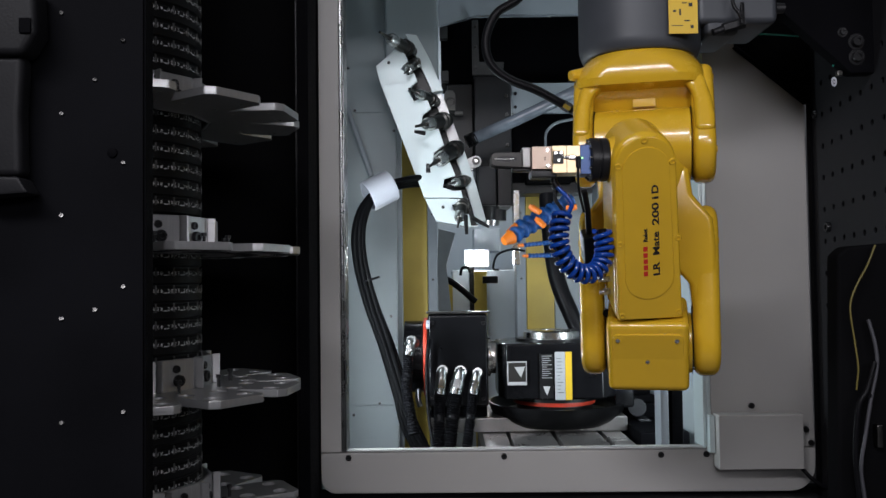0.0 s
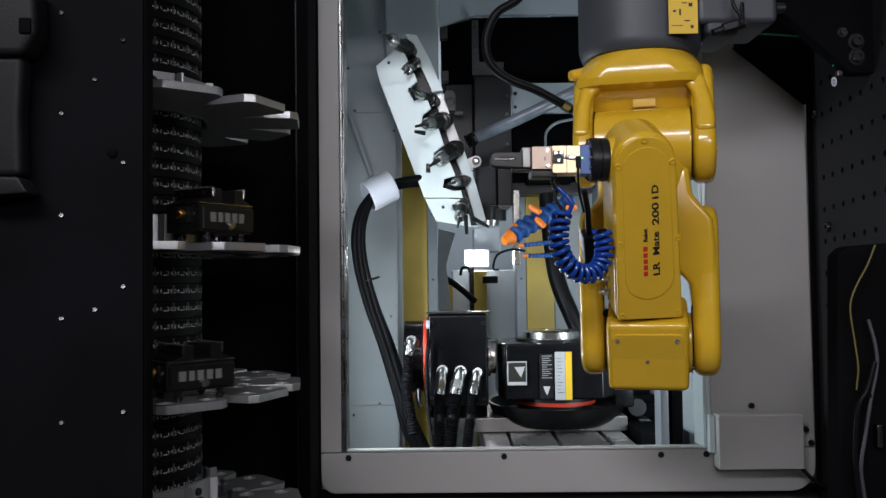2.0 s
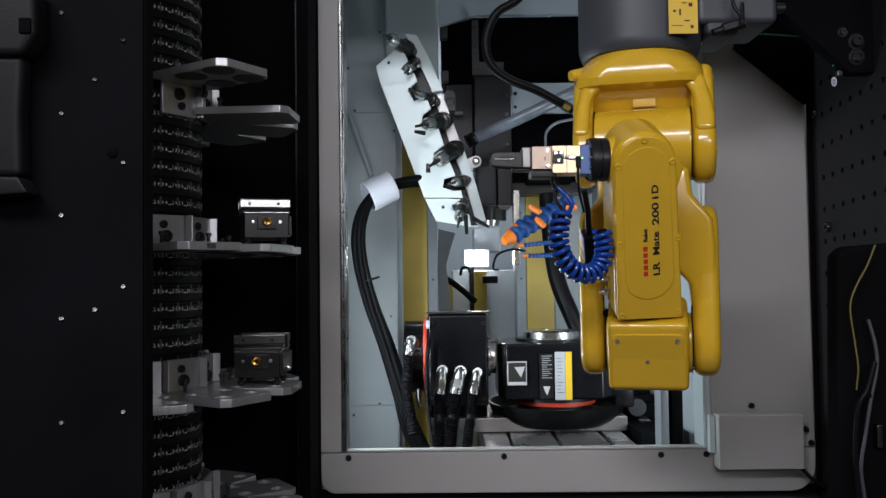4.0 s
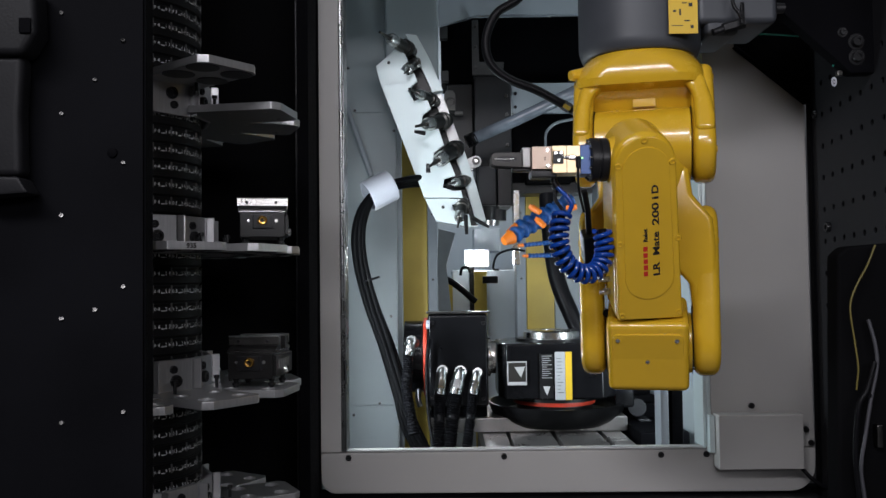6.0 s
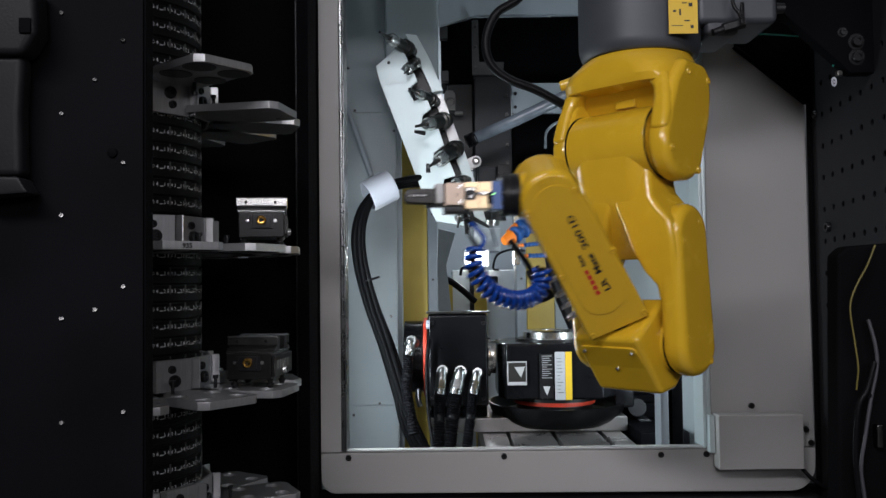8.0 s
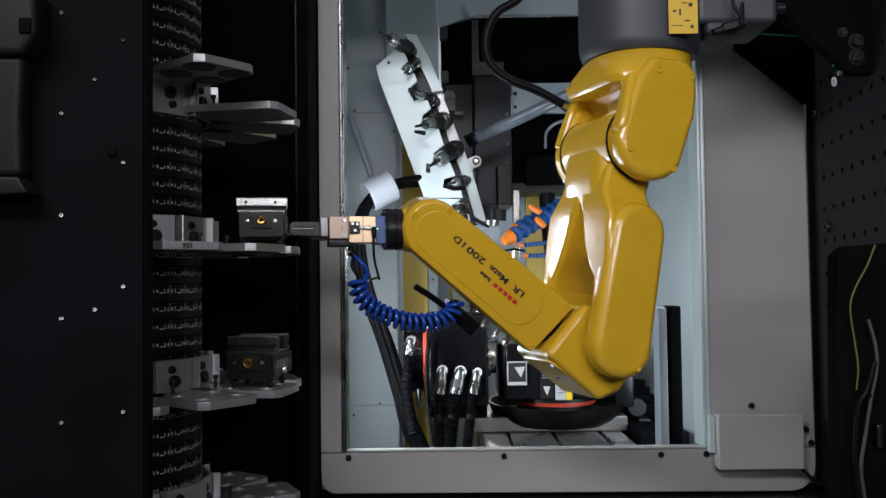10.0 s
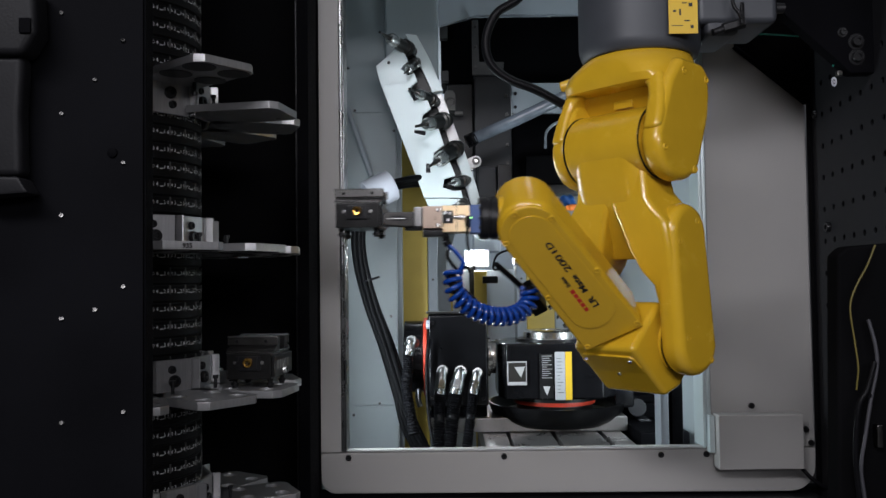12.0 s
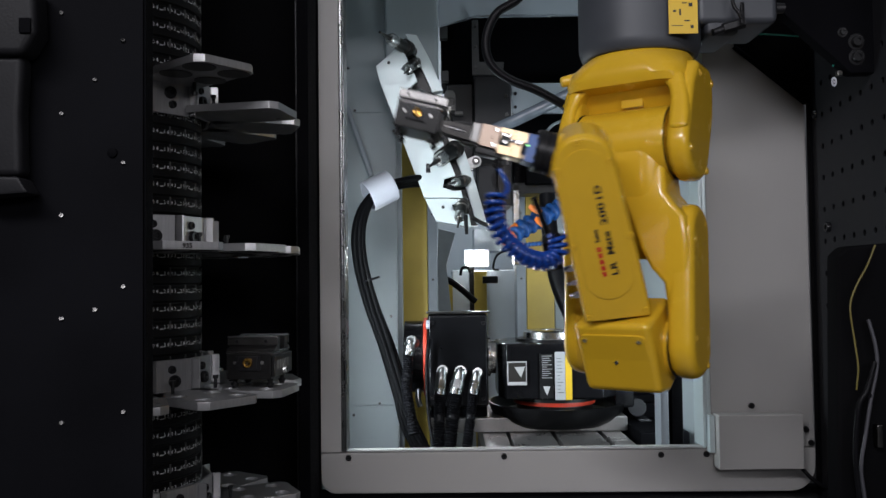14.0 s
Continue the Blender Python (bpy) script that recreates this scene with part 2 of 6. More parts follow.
def machine_front():
    m = Matrix(((1, 0, 0, 0), (0, 0, -1, FY), (0, 1, 0, 0), (0, 0, 0, 1)))
    t = thing("machine_front", "warm grey sheet-steel machine front around a tall door opening", "machine panel", kind="structure")
    part("left_stile", box(-0.251, OX0 - 0.010, FY, FY + 0.05, 0.9545, 2.3, 0.002), FRAME_GREY, t)
    part("sill", slab([(-0.251, 0.953), (-0.251, 0.905)] + [(-0.221 + 0.03 * math.cos(radians(a)), 0.902 + 0.03 * math.sin(radians(a))) for a in range(180, 271, 15)]
                      + [(0.695 + 0.05 * math.cos(radians(a)), 0.916 + 0.05 * math.sin(radians(a))) for a in range(270, 361, 15)] + [(0.745, 0.953)], -0.05, 0.0, 0.003, m), FRAME_GREY, t)
    part("right_panel", slab([(OX1 + 0.012, 0.9545), (0.745, 0.9545), (0.743, 1.652), (0.602, 1.768), (0.602, 2.3), (OX1 + 0.012, 2.3)], -0.05, -0.001, 0.003, m), FRAME_GREY, t)
    # unseen panel added above the opening to keep hall light off the interior
    part("header", box(OX0 - 0.0095, OX1 + 0.0115, FY, FY + 0.05, 1.96, 2.3, 0.002), FRAME_GREY, t)
    part("left_seal", joined(box(OX0 - 0.0095, OX0 - 0.004, FY - 0.003, FY + 0.05, OZ0, 2.3, 0.0015), box(OX0 - 0.0035, OX0 + 0.001, FY - 0.007, FY + 0.05, OZ0, 2.3, 0.002)), FITTING_STEEL, t, "steel strip along the opening")
    part("right_seal", joined(box(OX1 - 0.005, OX1 + 0.002, FY - 0.004, FY + 0.06, OZ0, 2.3, 0.0015), box(OX1 + 0.0025, OX1 + 0.0115, FY - 0.002, FY + 0.05, OZ0, 2.3, 0.002)), ALU_PALE, t, "pale aluminium strip along the opening")
    part("bottom_lip", box(OX0, OX1, FY + 0.001, FY + 0.012, OZ0 - 0.0025, OZ0 + 0.002, 0.0008), ALU, t, "thin bright edge of the sill")
    for at in ((-0.1952, 1.72, 0.9433), (0.1176, 1.72, 0.9428), (0.4338, 1.72, 0.9422), (0.5248, 1.72, 0.9422), (0.6183, 1.72, 1.0383), (0.7263, 1.72, 0.9894), (0.7369, 1.72, 0.9622)):
        screw("screw", at, (0, -1, 0), 0.0062, BLACK_METAL, t)
    return t


machine_front()


def cover_box():
    t = thing("cover_box", "grey folded sheet-metal cover box on the machine front", "cover")
    x0, x1, z0, z1 = 0.5386, 0.7063, 0.9184, 1.026
    part("box_body", box(x0, x1, 1.680, FY - 0.001, z0, z1, 0.003), FRAME_GREY, t)
    part("side_strip", box(x0 - 0.012, x0 - 0.001, 1.700, FY - 0.001, z0 + 0.03, z1 - 0.004, 0.001), ALU_PALE, t, "pale aluminium strip")
    part("cable", tube([(x1 - 0.004, 1.700, z0 + 0.004), (x1 + 0.018, 1.685, z0 - 0.022), (x1 + 0.05, 1.68, z0 - 0.040), (x1 + 0.12, 1.67, z0 - 0.06)], 0.004), BLACK_RUBBER, t, "thin black cable")


cover_box()

# black sheet around the machine front
BS = thing("black_surround", "black sheet-steel skirt around the machine front", "machine panel", kind="structure")
part("skirt", box(-0.30, 1.3, FY + 0.01, FY + 0.045, 0.3, 0.871, 0.002), BLACK_PAINT, BS)
part("skirt_lip", box(-0.26, 0.80, FY - 0.035, FY + 0.009, 0.846, 0.8605, 0.003), BLACK_METAL, BS)
part("upper_plate", slab([(0.603, 1.769), (0.7435, 1.6535), (0.9, 1.6535), (0.9, 2.3), (0.603, 2.3)], -0.03, 0.004, 0.002, Matrix(((1, 0, 0, 0), (0, 0, -1, FY), (0, 1, 0, 0), (0, 0, 0, 1)))), BLACK_DEEP, BS)
part("plate_rim", slab([(0.597, 1.766), (0.7405, 1.647), (0.7435, 1.6525), (0.603, 1.7685)], -0.01, 0.022, 0.001, Matrix(((1, 0, 0, 0), (0, 0, -1, FY), (0, 1, 0, 0), (0, 0, 0, 1)))), BLACK_PAINT, BS)


def perforated_panel():
    """Side panel with rows of punched holes, running towards the viewer."""
    t = thing("perforated_panel", "black perforated sheet-metal side panel", "panel")
    x, y0, y1, z0, z1 = 0.748, 1.30, 1.70, 0.80, 1.80
    holes = [(1.655 - 0.0385 * i, 0.99 + 0.0625 * j + 0.0022 * i, 0.0056) for i in range(8) for j in range(12)]
    m = Matrix(((0, 0, 1, x), (1, 0, 0, 0), (0, 1, 0, 0), (0, 0, 0, 1)))
    part("sheet", slab([(y0, z0), (y1, z0), (y1, z1), (y0, z1)], 0.0, 0.003, 0, m, holes), PANEL_BLACK, t)
    part("backing", box(x + 0.012, x + 0.014, y0, y1, z0, z1), BLACK_DEEP, t)
    part("edge_flange", box(x - 0.004, x + 0.010, y1 + 0.001, FY - 0.001, z0, 1.655, 0.001), BLACK_PAINT, t)
    screw("panel_screw", (x, 1.638, 1.392), (-1, 0, 0), 0.010, BLACK_METAL, t)
    screw("panel_screw", (x, 1.682, 1.62), (-1, 0, 0), 0.008, BLACK_METAL, t)


PANEL_BLACK = node_material("black_textured_sheet", (0.010, 0.010, 0.0115), 0.5, vary=0.2, spec=0.12, bump=0.3, bump_scale=900, scale=5)
perforated_panel()


def strut_arm():
    t = thing("support_arm", "black steel support arm with bolts and thin cables", "bracket")
    part("arm", slab([(0.5684, 1.7765), (0.7092, 1.6466), (0.7988, 1.6474), (0.9013, 1.7921), (0.7111, 1.9734)], -0.03, 0.0, 0.004, Matrix(((1, 0, 0, 0), (0, 0, -1, 1.45), (0, 1, 0, 0), (0, 0, 0, 1)))), BLACK_PAINT, t)
    for px in ((0.7181, 1.449, 1.7013), (0.7183, 1.449, 1.6747)):
        part("bolt", bolt_head_plain(px, 0.010), BLACK_METAL, t, "black oxide bolt")
    part("bolt", bolt_head_plain((0.6952, 1.449, 1.7183), 0.006), BLACK_METAL, t)
    part("green_wire", tube([(0.5663, 1.55, 1.7466), (0.6267, 1.55, 1.7437), (0.6787, 1.55, 1.7388)], 0.0014), GREEN_WIRE, t, "thin green wire")
    part("green_wire", tube([(0.6924, 1.5, 1.6957), (0.6888, 1.48, 1.6793), (0.6867, 1.47, 1.6637)], 0.0014), GREEN_WIRE, t, "thin green wire")
    part("yellow_wire", tube([(0.6104, 1.5, 1.761), (0.6141, 1.48, 1.7496), (0.6167, 1.47, 1.7425)], 0.0022), CABLE_YELLOW, t)
    tag = part("tag", lathe([(0, 0), (0.0065, 0), (0.0065, 0.0012), (0, 0.0012)], Matrix.Translation((0.6869, 1.47, 1.6368)) @ Matrix.Rotation(radians(90), 4, "X") @ Matrix.Diagonal((0.72, 1.3, 1, 1)), 24), WHITE_PLASTIC, t, "small white oval tag")
    part("tag_mark", lathe([(0.002, 0), (0.0035, 0), (0.0035, 0.0004), (0.002, 0.0004)], Matrix.Translation((0.6863, 1.4686, 1.6365)) @ Matrix.Rotation(radians(90), 4, "X") @ Matrix.Diagonal((0.72, 1.3, 1, 1)), 16), BLACK_PRINT, tag)
    part("connector", box(0.6913, 0.7012, 1.465, 1.475, 1.6467, 1.6556, 0.001), STEEL_DARK, t)


def bolt_head_plain(at, r):
    return lathe([(0, r * 0.5), (r * 0.45, r * 0.5), (r * 0.5, r * 0.75), (r * 0.85, r * 0.75), (r, r * 0.5), (r, 0), (r * 1.4, 0), (r * 1.4, -0.002)], Matrix.Translation(at) @ Matrix.Rotation(radians(90), 4, "X"), 18)


GREEN_WIRE = node_material("green_wire", (0.02, 0.22, 0.16), 0.4, vary=0.1)
strut_arm()


def control_pendant():
    t = thing("cable_box", "black moulded box with yellow and grey cables", "box")
    o = [(0.5954, 0.9454), (0.6049, 1.3297), (0.6209, 1.3434), (0.7078, 1.3492), (0.6948, 0.9442)]
    part("shell", slab(o, -0.04, 0.0, 0.006, Matrix(((1, 0, 0, 0), (0, 0, -1, 1.30), (0, 1, 0, 0), (0, 0, 0, 1))), seg=3), BLACK_DEEP, t)
    part("yellow_cable", tube([(0.6573, 1.288, 1.3442), (0.6433, 1.286, 1.3134), (0.6238, 1.285, 1.2794), (0.6152, 1.285, 1.2496), (0.6198, 1.285, 1.2027), (0.6245, 1.285, 1.1601), (0.6233, 1.29, 1.1255)], 0.0014), CABLE_YELLOW, t, "thin yellow cable")
    part("grey_cable", tube([(0.6435, 1.288, 1.2312), (0.6511, 1.285, 1.1938), (0.6521, 1.284, 1.1599), (0.6412, 1.284, 1.1092), (0.632, 1.284, 1.0586), (0.6237, 1.284, 1.0082), (0.6289, 1.284, 0.9577)], 0.0029), GREY_CABLE, t, "grey cable")
    part("black_cable", tube([(0.647, 1.28, 1.1688), (0.6336, 1.278, 1.127), (0.6202, 1.278, 1.1019), (0.6131, 1.278, 1.0348), (0.6185, 1.28, 0.9589)], 0.004), BLACK_RUBBER, t)
    part("cable_tie", ring((0.6373, 1.284, 1.1202), (0.638, 1.284, 1.1151), 0.0052, 0.0036, 16), BLACK_RUBBER, t)
    part("mount", box(0.645, 0.7475, 1.345, 1.38, 1.10, 1.16, 0.002), BLACK_PAINT, t)
    part("latch", box(0.6503, 0.6597, 1.285, 1.299, 1.0386, 1.0725, 0.002), STEEL_DARK, t)


GREY_CABLE = node_material("grey_cable", (0.05, 0.05, 0.058), 0.4, vary=0.1)
control_pendant()

# ------------------------------------------------------------------ inside the machine
def setting(name, bm, material, label, category):
    return tagged(part(name, bm, material), label, category, kind="structure")


def turned_box(x0, y0, x1, y1, t, z0, z1):
    """An upright wall between two plan points."""
    a, b = Vector((x0, y0)), Vector((x1, y1))
    d = (b - a).normalized()
    n = Vector((-d.y, d.x)) * t
    return slab([tuple(a), tuple(b), tuple(b + n), tuple(a + n)], z0, z1, 0)


def interior():
    setting("wall_left", box(-0.40, -0.1243, 2.303, 2.34, 0.6, 2.5), WALL_GREY, "pale grey enamelled lining inside the machine", "wall")
    setting("wall_left_side", box(-0.42, -0.40, 1.775, 2.34, 0.6, 2.5), WALL_GREY, "pale grey side wall inside the machine", "wall")
    setting("wall_front_inner", box(-0.40, -0.256, 1.772, 1.78, 0.6, 2.5), WALL_GREY, "inner face of the machine front", "wall")
    setting("wall_right", turned_box(0.605, 1.772, 0.46, 2.60, -0.03, 0.6, 2.5), WALL_GREY, "pale grey enamelled side wall inside the machine", "wall")
    setting("ceiling", box(-0.30, 0.66, 1.775, 4.0, 2.5, 2.54), WALL_WHITE, "white enamelled roof of the machine", "ceiling")
    setting("machine_floor", box(-0.30, 0.66, 1.775, 4.0, 0.56, 0.6), BLACK_PAINT, "dark chip tray floor of the machine", "floor")
    setting("wall_back_left", box(-0.1281, -0.1137, 2.345, 2.40, 0.6, 2.5), WALL_GREY, "narrow pale grey back strip", "wall")
    setting("wall_back_far", box(-0.5, 1.0, 3.7, 3.74, 0.3, 2.5), WALL_WHITE, "white wall behind the machine's back opening", "wall")
    setting("wall_far_left", box(-0.52, -0.5, 2.65, 3.7, 0.3, 2.5), WALL_WHITE, "white side wall behind the back opening", "wall")
    setting("wall_far_right", box(1.0, 1.02, 2.65, 3.7, 0.3, 2.5), WALL_WHITE, "white side wall behind the back opening", "wall")
    for k, (x0, x1) in enumerate(((-0.127, -0.047), (0.2532, 0.3382))):
        t = thing("way_cover", "yellow painted upright way cover inside the machine", "cover", group="way covers")
        part("cover_sheet", box(x0, x1, 2.585, 2.62, 0.6, 1.76, 0.004), WAY_YELLOW, t)
        part("edge_rail", box(x1 + 0.001 if k == 0 else x0 - 0.031, x1 + 0.030 if k == 0 else x0 - 0.001, 2.58, 2.66, 0.6, 2.3, 0.003), RAIL_GREY, t, "blue-grey edge rail")
        for z in (1.12, 1.30, 1.50, 1.70):
            screw("screw", ((x1 + 0.015) if k == 0 else (x0 - 0.016), 2.579, z), (0, -1, 0), 0.004, STEEL_DARK, t)
    setting("wall_back_right", box(0.3416, 0.50, 2.60, 2.64, 0.6, 2.5), WALL_GREY, "pale grey back wall inside the machine", "wall")
    t = thing("hood_sheet", "grey sheet-metal hood above the way cover", "cover")
    part("hood", box(-0.1512, -0.0058, 2.27, 2.2985, 1.7622, 2.45, 0.012), WALL_GREY, t)
    # seams and screws of the side wall sheets
    t = thing("wall_sheet", "pale grey sheet-metal lining with seams and screws", "panel")
    for z0, z1 in ((0.62, 0.9599), (0.9644, 1.756), (1.7591, 2.45)):
        part("sheet", box(-0.395, -0.1273, 2.2995, 2.3025, z0, z1, 0.0006, 1), WALL_GREY, t)
    for q in ((-0.1758, 2.299, 0.9687), (-0.1301, 2.299, 1.7068), (-0.2462, 2.299, 0.9378), (-0.2453, 2.299, 1.7502), (-0.2535, 2.299, 1.8809), (-0.143, 2.299, 1.2025), (-0.2359, 2.299, 1.764)):
        screw("screw", q, (0, -1, 0), 0.004, STEEL_DARK, t)
    part("wall_rod", cyl((-0.2553, 2.28, 1.7697), (-0.1913, 2.28, 1.5815), 0.0075), RAIL_GREY, t, "dull grey slanting tube")
    # the passage at the back
    t = thing("column_cover", "grey sheet-metal corner post beside the door opening", "cover")
    part("post", box(0.452, 0.470, 1.79, 1.84, 0.6, 1.235, 0.003), RAIL_GREY, t)
    part("post_cap", box(0.475, 0.500, 1.79, 1.84, 0.6, 1.238, 0.003), BLACK_PAINT, t)


RAIL_GREY = node_material("blue_grey_enamel", (0.26, 0.29, 0.32), 0.4, vary=0.08)
interior()


def rear_unit():
    """White housings, a post and a lamp seen through the back opening."""
    t = thing("rear_lamp", "bright white work lamp behind the machine", "lamp")
    a, b = (0.0916, 3.3, 1.3583), (0.1693, 3.3, 1.4057)
    part("lamp_glass", box(a[0], b[0], 3.285, 3.3, a[2], b[2], 0.004), LAMP_GLOW, t)
    part("lamp_case", box(a[0] - 0.01, b[0] + 0.01, 3.301, 3.33, a[2] - 0.01, b[2] + 0.01, 0.004), WALL_WHITE, t)
    part("lamp_arm", box(a[0] + 0.01, a[0] + 0.03, 3.305, 3.32, a[2] - 0.5, a[2] - 0.011, 0.002), BLACK_METAL, t)
    t = thing("rear_cabinet", "white machine housing with a yellow post behind the opening", "cabinet")
    part("body", box(0.0335, 0.3083, 3.31, 3.6, 0.6, 1.3354, 0.006), WALL_WHITE, t)
    part("post", box(0.1186, 0.1666, 3.25, 3.30, 0.6, 1.3307, 0.003), WAY_YELLOW, t, "yellow painted post")
    part("handle", box(0.1488, 0.2077, 3.22, 3.245, 1.2829, 1.311, 0.003), BLACK_RUBBER, t)
    part("side_post", box(0.0116, 0.0357, 3.28, 3.30, 0.6, 1.2998, 0.003), WAY_YELLOW, t)
    part("cable", tube([(0.0007, 3.1, 1.3062), (0.0315, 3.1, 1.2893), (0.0724, 3.1, 1.2579), (0.1172, 3.1, 1.2161)], 0.012), BLACK_RUBBER, t, "black cable")
    part("wire", tube([(0.0648, 3.2, 1.3141), (0.0716, 3.2, 1.3418), (0.093, 3.2, 1.3436), (0.1013, 3.2, 1.3265)], 0.006), BLACK_RUBBER, t)
    t = thing("rear_box", "white switch box hanging behind the opening", "box")
    part("case", box(0.1213, 0.2286, 3.34, 3.5, 1.407, 1.5007, 0.006), WALL_WHITE, t)
    part("dark_side", slab([(-0.0151, 1.4804), (0.0448, 1.4656), (0.0113, 1.3499), (0.029, 1.17), (-0.0269, 1.1707)], -0.02, 0.0, 0.002, Matrix(((1, 0, 0, 0), (0, 0, -1, 3.0), (0, 1, 0, 0), (0, 0, 0, 1)))), RAIL_GREY, t)


LAMP_GLOW = glow_material("white_lamp_glow", (0.95, 0.98, 1.0), 50.0)
rear_unit()


def spindle_head():
    t = thing("spindle_head", "black machining head with dark steel slides and brackets", "machine head")
    part("cover", box(0.0008, 0.4871, 2.45, 2.6, 1.8717, 2.0646, 0.006), BLACK_PAINT, t)
    part("column", box(0.0939, 0.1984, 2.38, 2.55, 1.5051, 1.8801, 0.004), SLATE, t, "dark grey steel column")
    part("body", box(0.2059, 0.4276, 2.47, 2.6, 1.5589, 1.7833, 0.006), BLACK_PAINT, t)
    part("top_sheet", slab([(-0.0018, 2.1497), (-0.0033, 2.0254), (0.0697, 2.0441), (0.1022, 2.0551), (0.479, 2.0553), (0.4807, 2.1436)], -0.02, 0.0, 0.002, Matrix(((1, 0, 0, 0), (0, 0, -1, 2.40), (0, 1, 0, 0), (0, 0, 0, 1)))), WALL_WHITE, t, "white sheet-metal hood")
    part("angle_bracket", slab([(0.0891, 2.0282), (0.1066, 2.028), (0.1081, 1.9093), (0.1779, 1.9084), (0.1742, 1.8717), (0.0886, 1.8727)], 0.0, 0.012, 0.001, Matrix(((1, 0, 0, 0), (0, 0, -1, 2.37), (0, 1, 0, 0), (0, 0, 0, 1)))), DARK_IRON, t, "dark steel angle bracket")
    for at in ((0.0983, 2.357, 2.0095), (0.0975, 2.357, 1.9519), (0.0983, 2.357, 1.8927)):
        screw("screw", at, (0, -1, 0), 0.004, STEEL_DARK, t)
    part("bracket_tab", box(-0.002, 0.0209, 2.42, 2.449, 1.9947, 2.031, 0.002), DARK_IRON, t)
    wp = part("white_plate", box(0.202, 0.3857, 2.40, 2.42, 1.7712, 1.8572, 0.002), WALL_WHITE, t, "white plate with screw holes")
    for at in ((0.2117, 2.399, 1.8271), (0.2111, 2.399, 1.7882)):
        screw("screw", at, (0, -1, 0), 0.005, BLACK_METAL, wp)
    for at in ((0.1843, 2.379, 1.8166), (0.1851, 2.379, 1.7635), (0.1854, 2.379, 1.6769), (0.1846, 2.379, 1.6273), (0.1842, 2.379, 1.6001), (0.1836, 2.379, 1.5633)):
        screw("screw", at, (0, -1, 0), 0.005, STEEL_DARK, t)
    part("spindle_nose", joined(cyl((0.1213, 2.3, 1.4967), (0.1208, 2.3, 1.4582), 0.034, 0.030), cyl((0.1488, 2.3, 1.4871), (0.1484, 2.3, 1.4578), 0.025)), BLACK_METAL, t)
    part("nose_ring", cyl((0.13, 2.3, 1.4581), (0.1298, 2.3, 1.4442), 0.026, 0.022), STEEL, t, "bright steel spindle ring")
    part("slide", box(0.1525, 0.1914, 2.32, 2.376, 1.5018, 1.6144, 0.003), BLACK_METAL, t)
    part("window_sheet", box(0.2416, 0.3722, 2.43, 2.465, 1.5721, 1.6541, 0.004), BLACK_DEEP, t)
    part("guide_rail", box(0.205, 0.2234, 2.45, 2.5, 1.3391, 1.5563, 0.002), STEEL, t, "ground steel guide rail")
    part("cross_beam", box(0.1712, 0.4387, 2.46, 2.56, 1.5469, 1.5788, 0.003), BLACK_METAL, t)
    # dark castings beside the tool disc
    lever = part("casting", slab([(0.0089, 1.7794), (0.0411, 1.7794), (0.0411, 1.826), (0.033, 1.8378), (0.014, 1.8378), (0.0089, 1.826)], -0.05, 0.0, 0.003, Matrix(((1, 0, 0, 0), (0, 0, -1, 2.39), (0, 1, 0, 0), (0, 0, 0, 1)))), CAST_GREY, t, "cast grey lever housing")
    part("bearing_ring", ring((0.026, 2.391, 1.803), (0.026, 2.384, 1.803), 0.013, 0.009, 24), STEEL_DARK, lever)
    part("lever_arm", box(0.038, 0.062, 2.395, 2.41, 1.768, 1.778, 0.002), CAST_GREY, lever)
    part("lever_tab", box(0.0, 0.022, 2.40, 2.43, 1.866, 1.896, 0.002), DARK_IRON, lever)
    part("casting", box(0.0177, 0.093, 2.43, 2.5, 1.6177, 1.8645, 0.006), BLACK_METAL, t)
    link = part("roller_link", slab([(0.074 + 0.008 * math.cos(radians(q)), 1.612 + 0.016 * math.sin(radians(q))) for q in range(90, 271, 30)] + [(0.092 + 0.015 * math.cos(radians(q)), 1.619 + 0.016 * math.sin(radians(q))) for q in range(-90, 91, 30)], -0.012, 0.0, 0.001, Matrix(((1, 0, 0, 0), (0, 0, -1, 2.285), (0, 1, 0, 0), (0, 0, 0, 1)))), ALU, t, "pale aluminium link")
    part("roller", ring((0.092, 2.285, 1.619), (0.092, 2.277, 1.619), 0.0105, 0.0055, 24), STEEL_DARK, link)
    part("roller_bolt", cyl((0.092, 2.285, 1.619), (0.092, 2.274, 1.619), 0.0050, None, 6), STEEL, link)
    part("sensor_cable", tube([(0.1978, 2.06, 1.3676), (0.1695, 2.1, 1.3721), (0.1374, 2.15, 1.3599), (0.1287, 2.18, 1.3275), (0.143, 2.2, 1.3232)], 0.003), BLACK_RUBBER, t, "thin black cable")
    part("socket", box(0.1794, 0.1999, 2.19, 2.21, 1.3783, 1.4342, 0.002), STEEL, t)
    part("dark_case", box(0.0983, 0.15, 2.33, 2.378, 1.5033, 1.61, 0.004), SLATE, t)


CAST_GREY = node_material("grey_cast_aluminium", (0.16, 0.155, 0.15), 0.45, metal=0.4, vary=0.15, bump=0.2)
SLATE = node_material("slate_grey_enamel", (0.020, 0.021, 0.024), 0.4, vary=0.15, spec=0.3)
spindle_head()


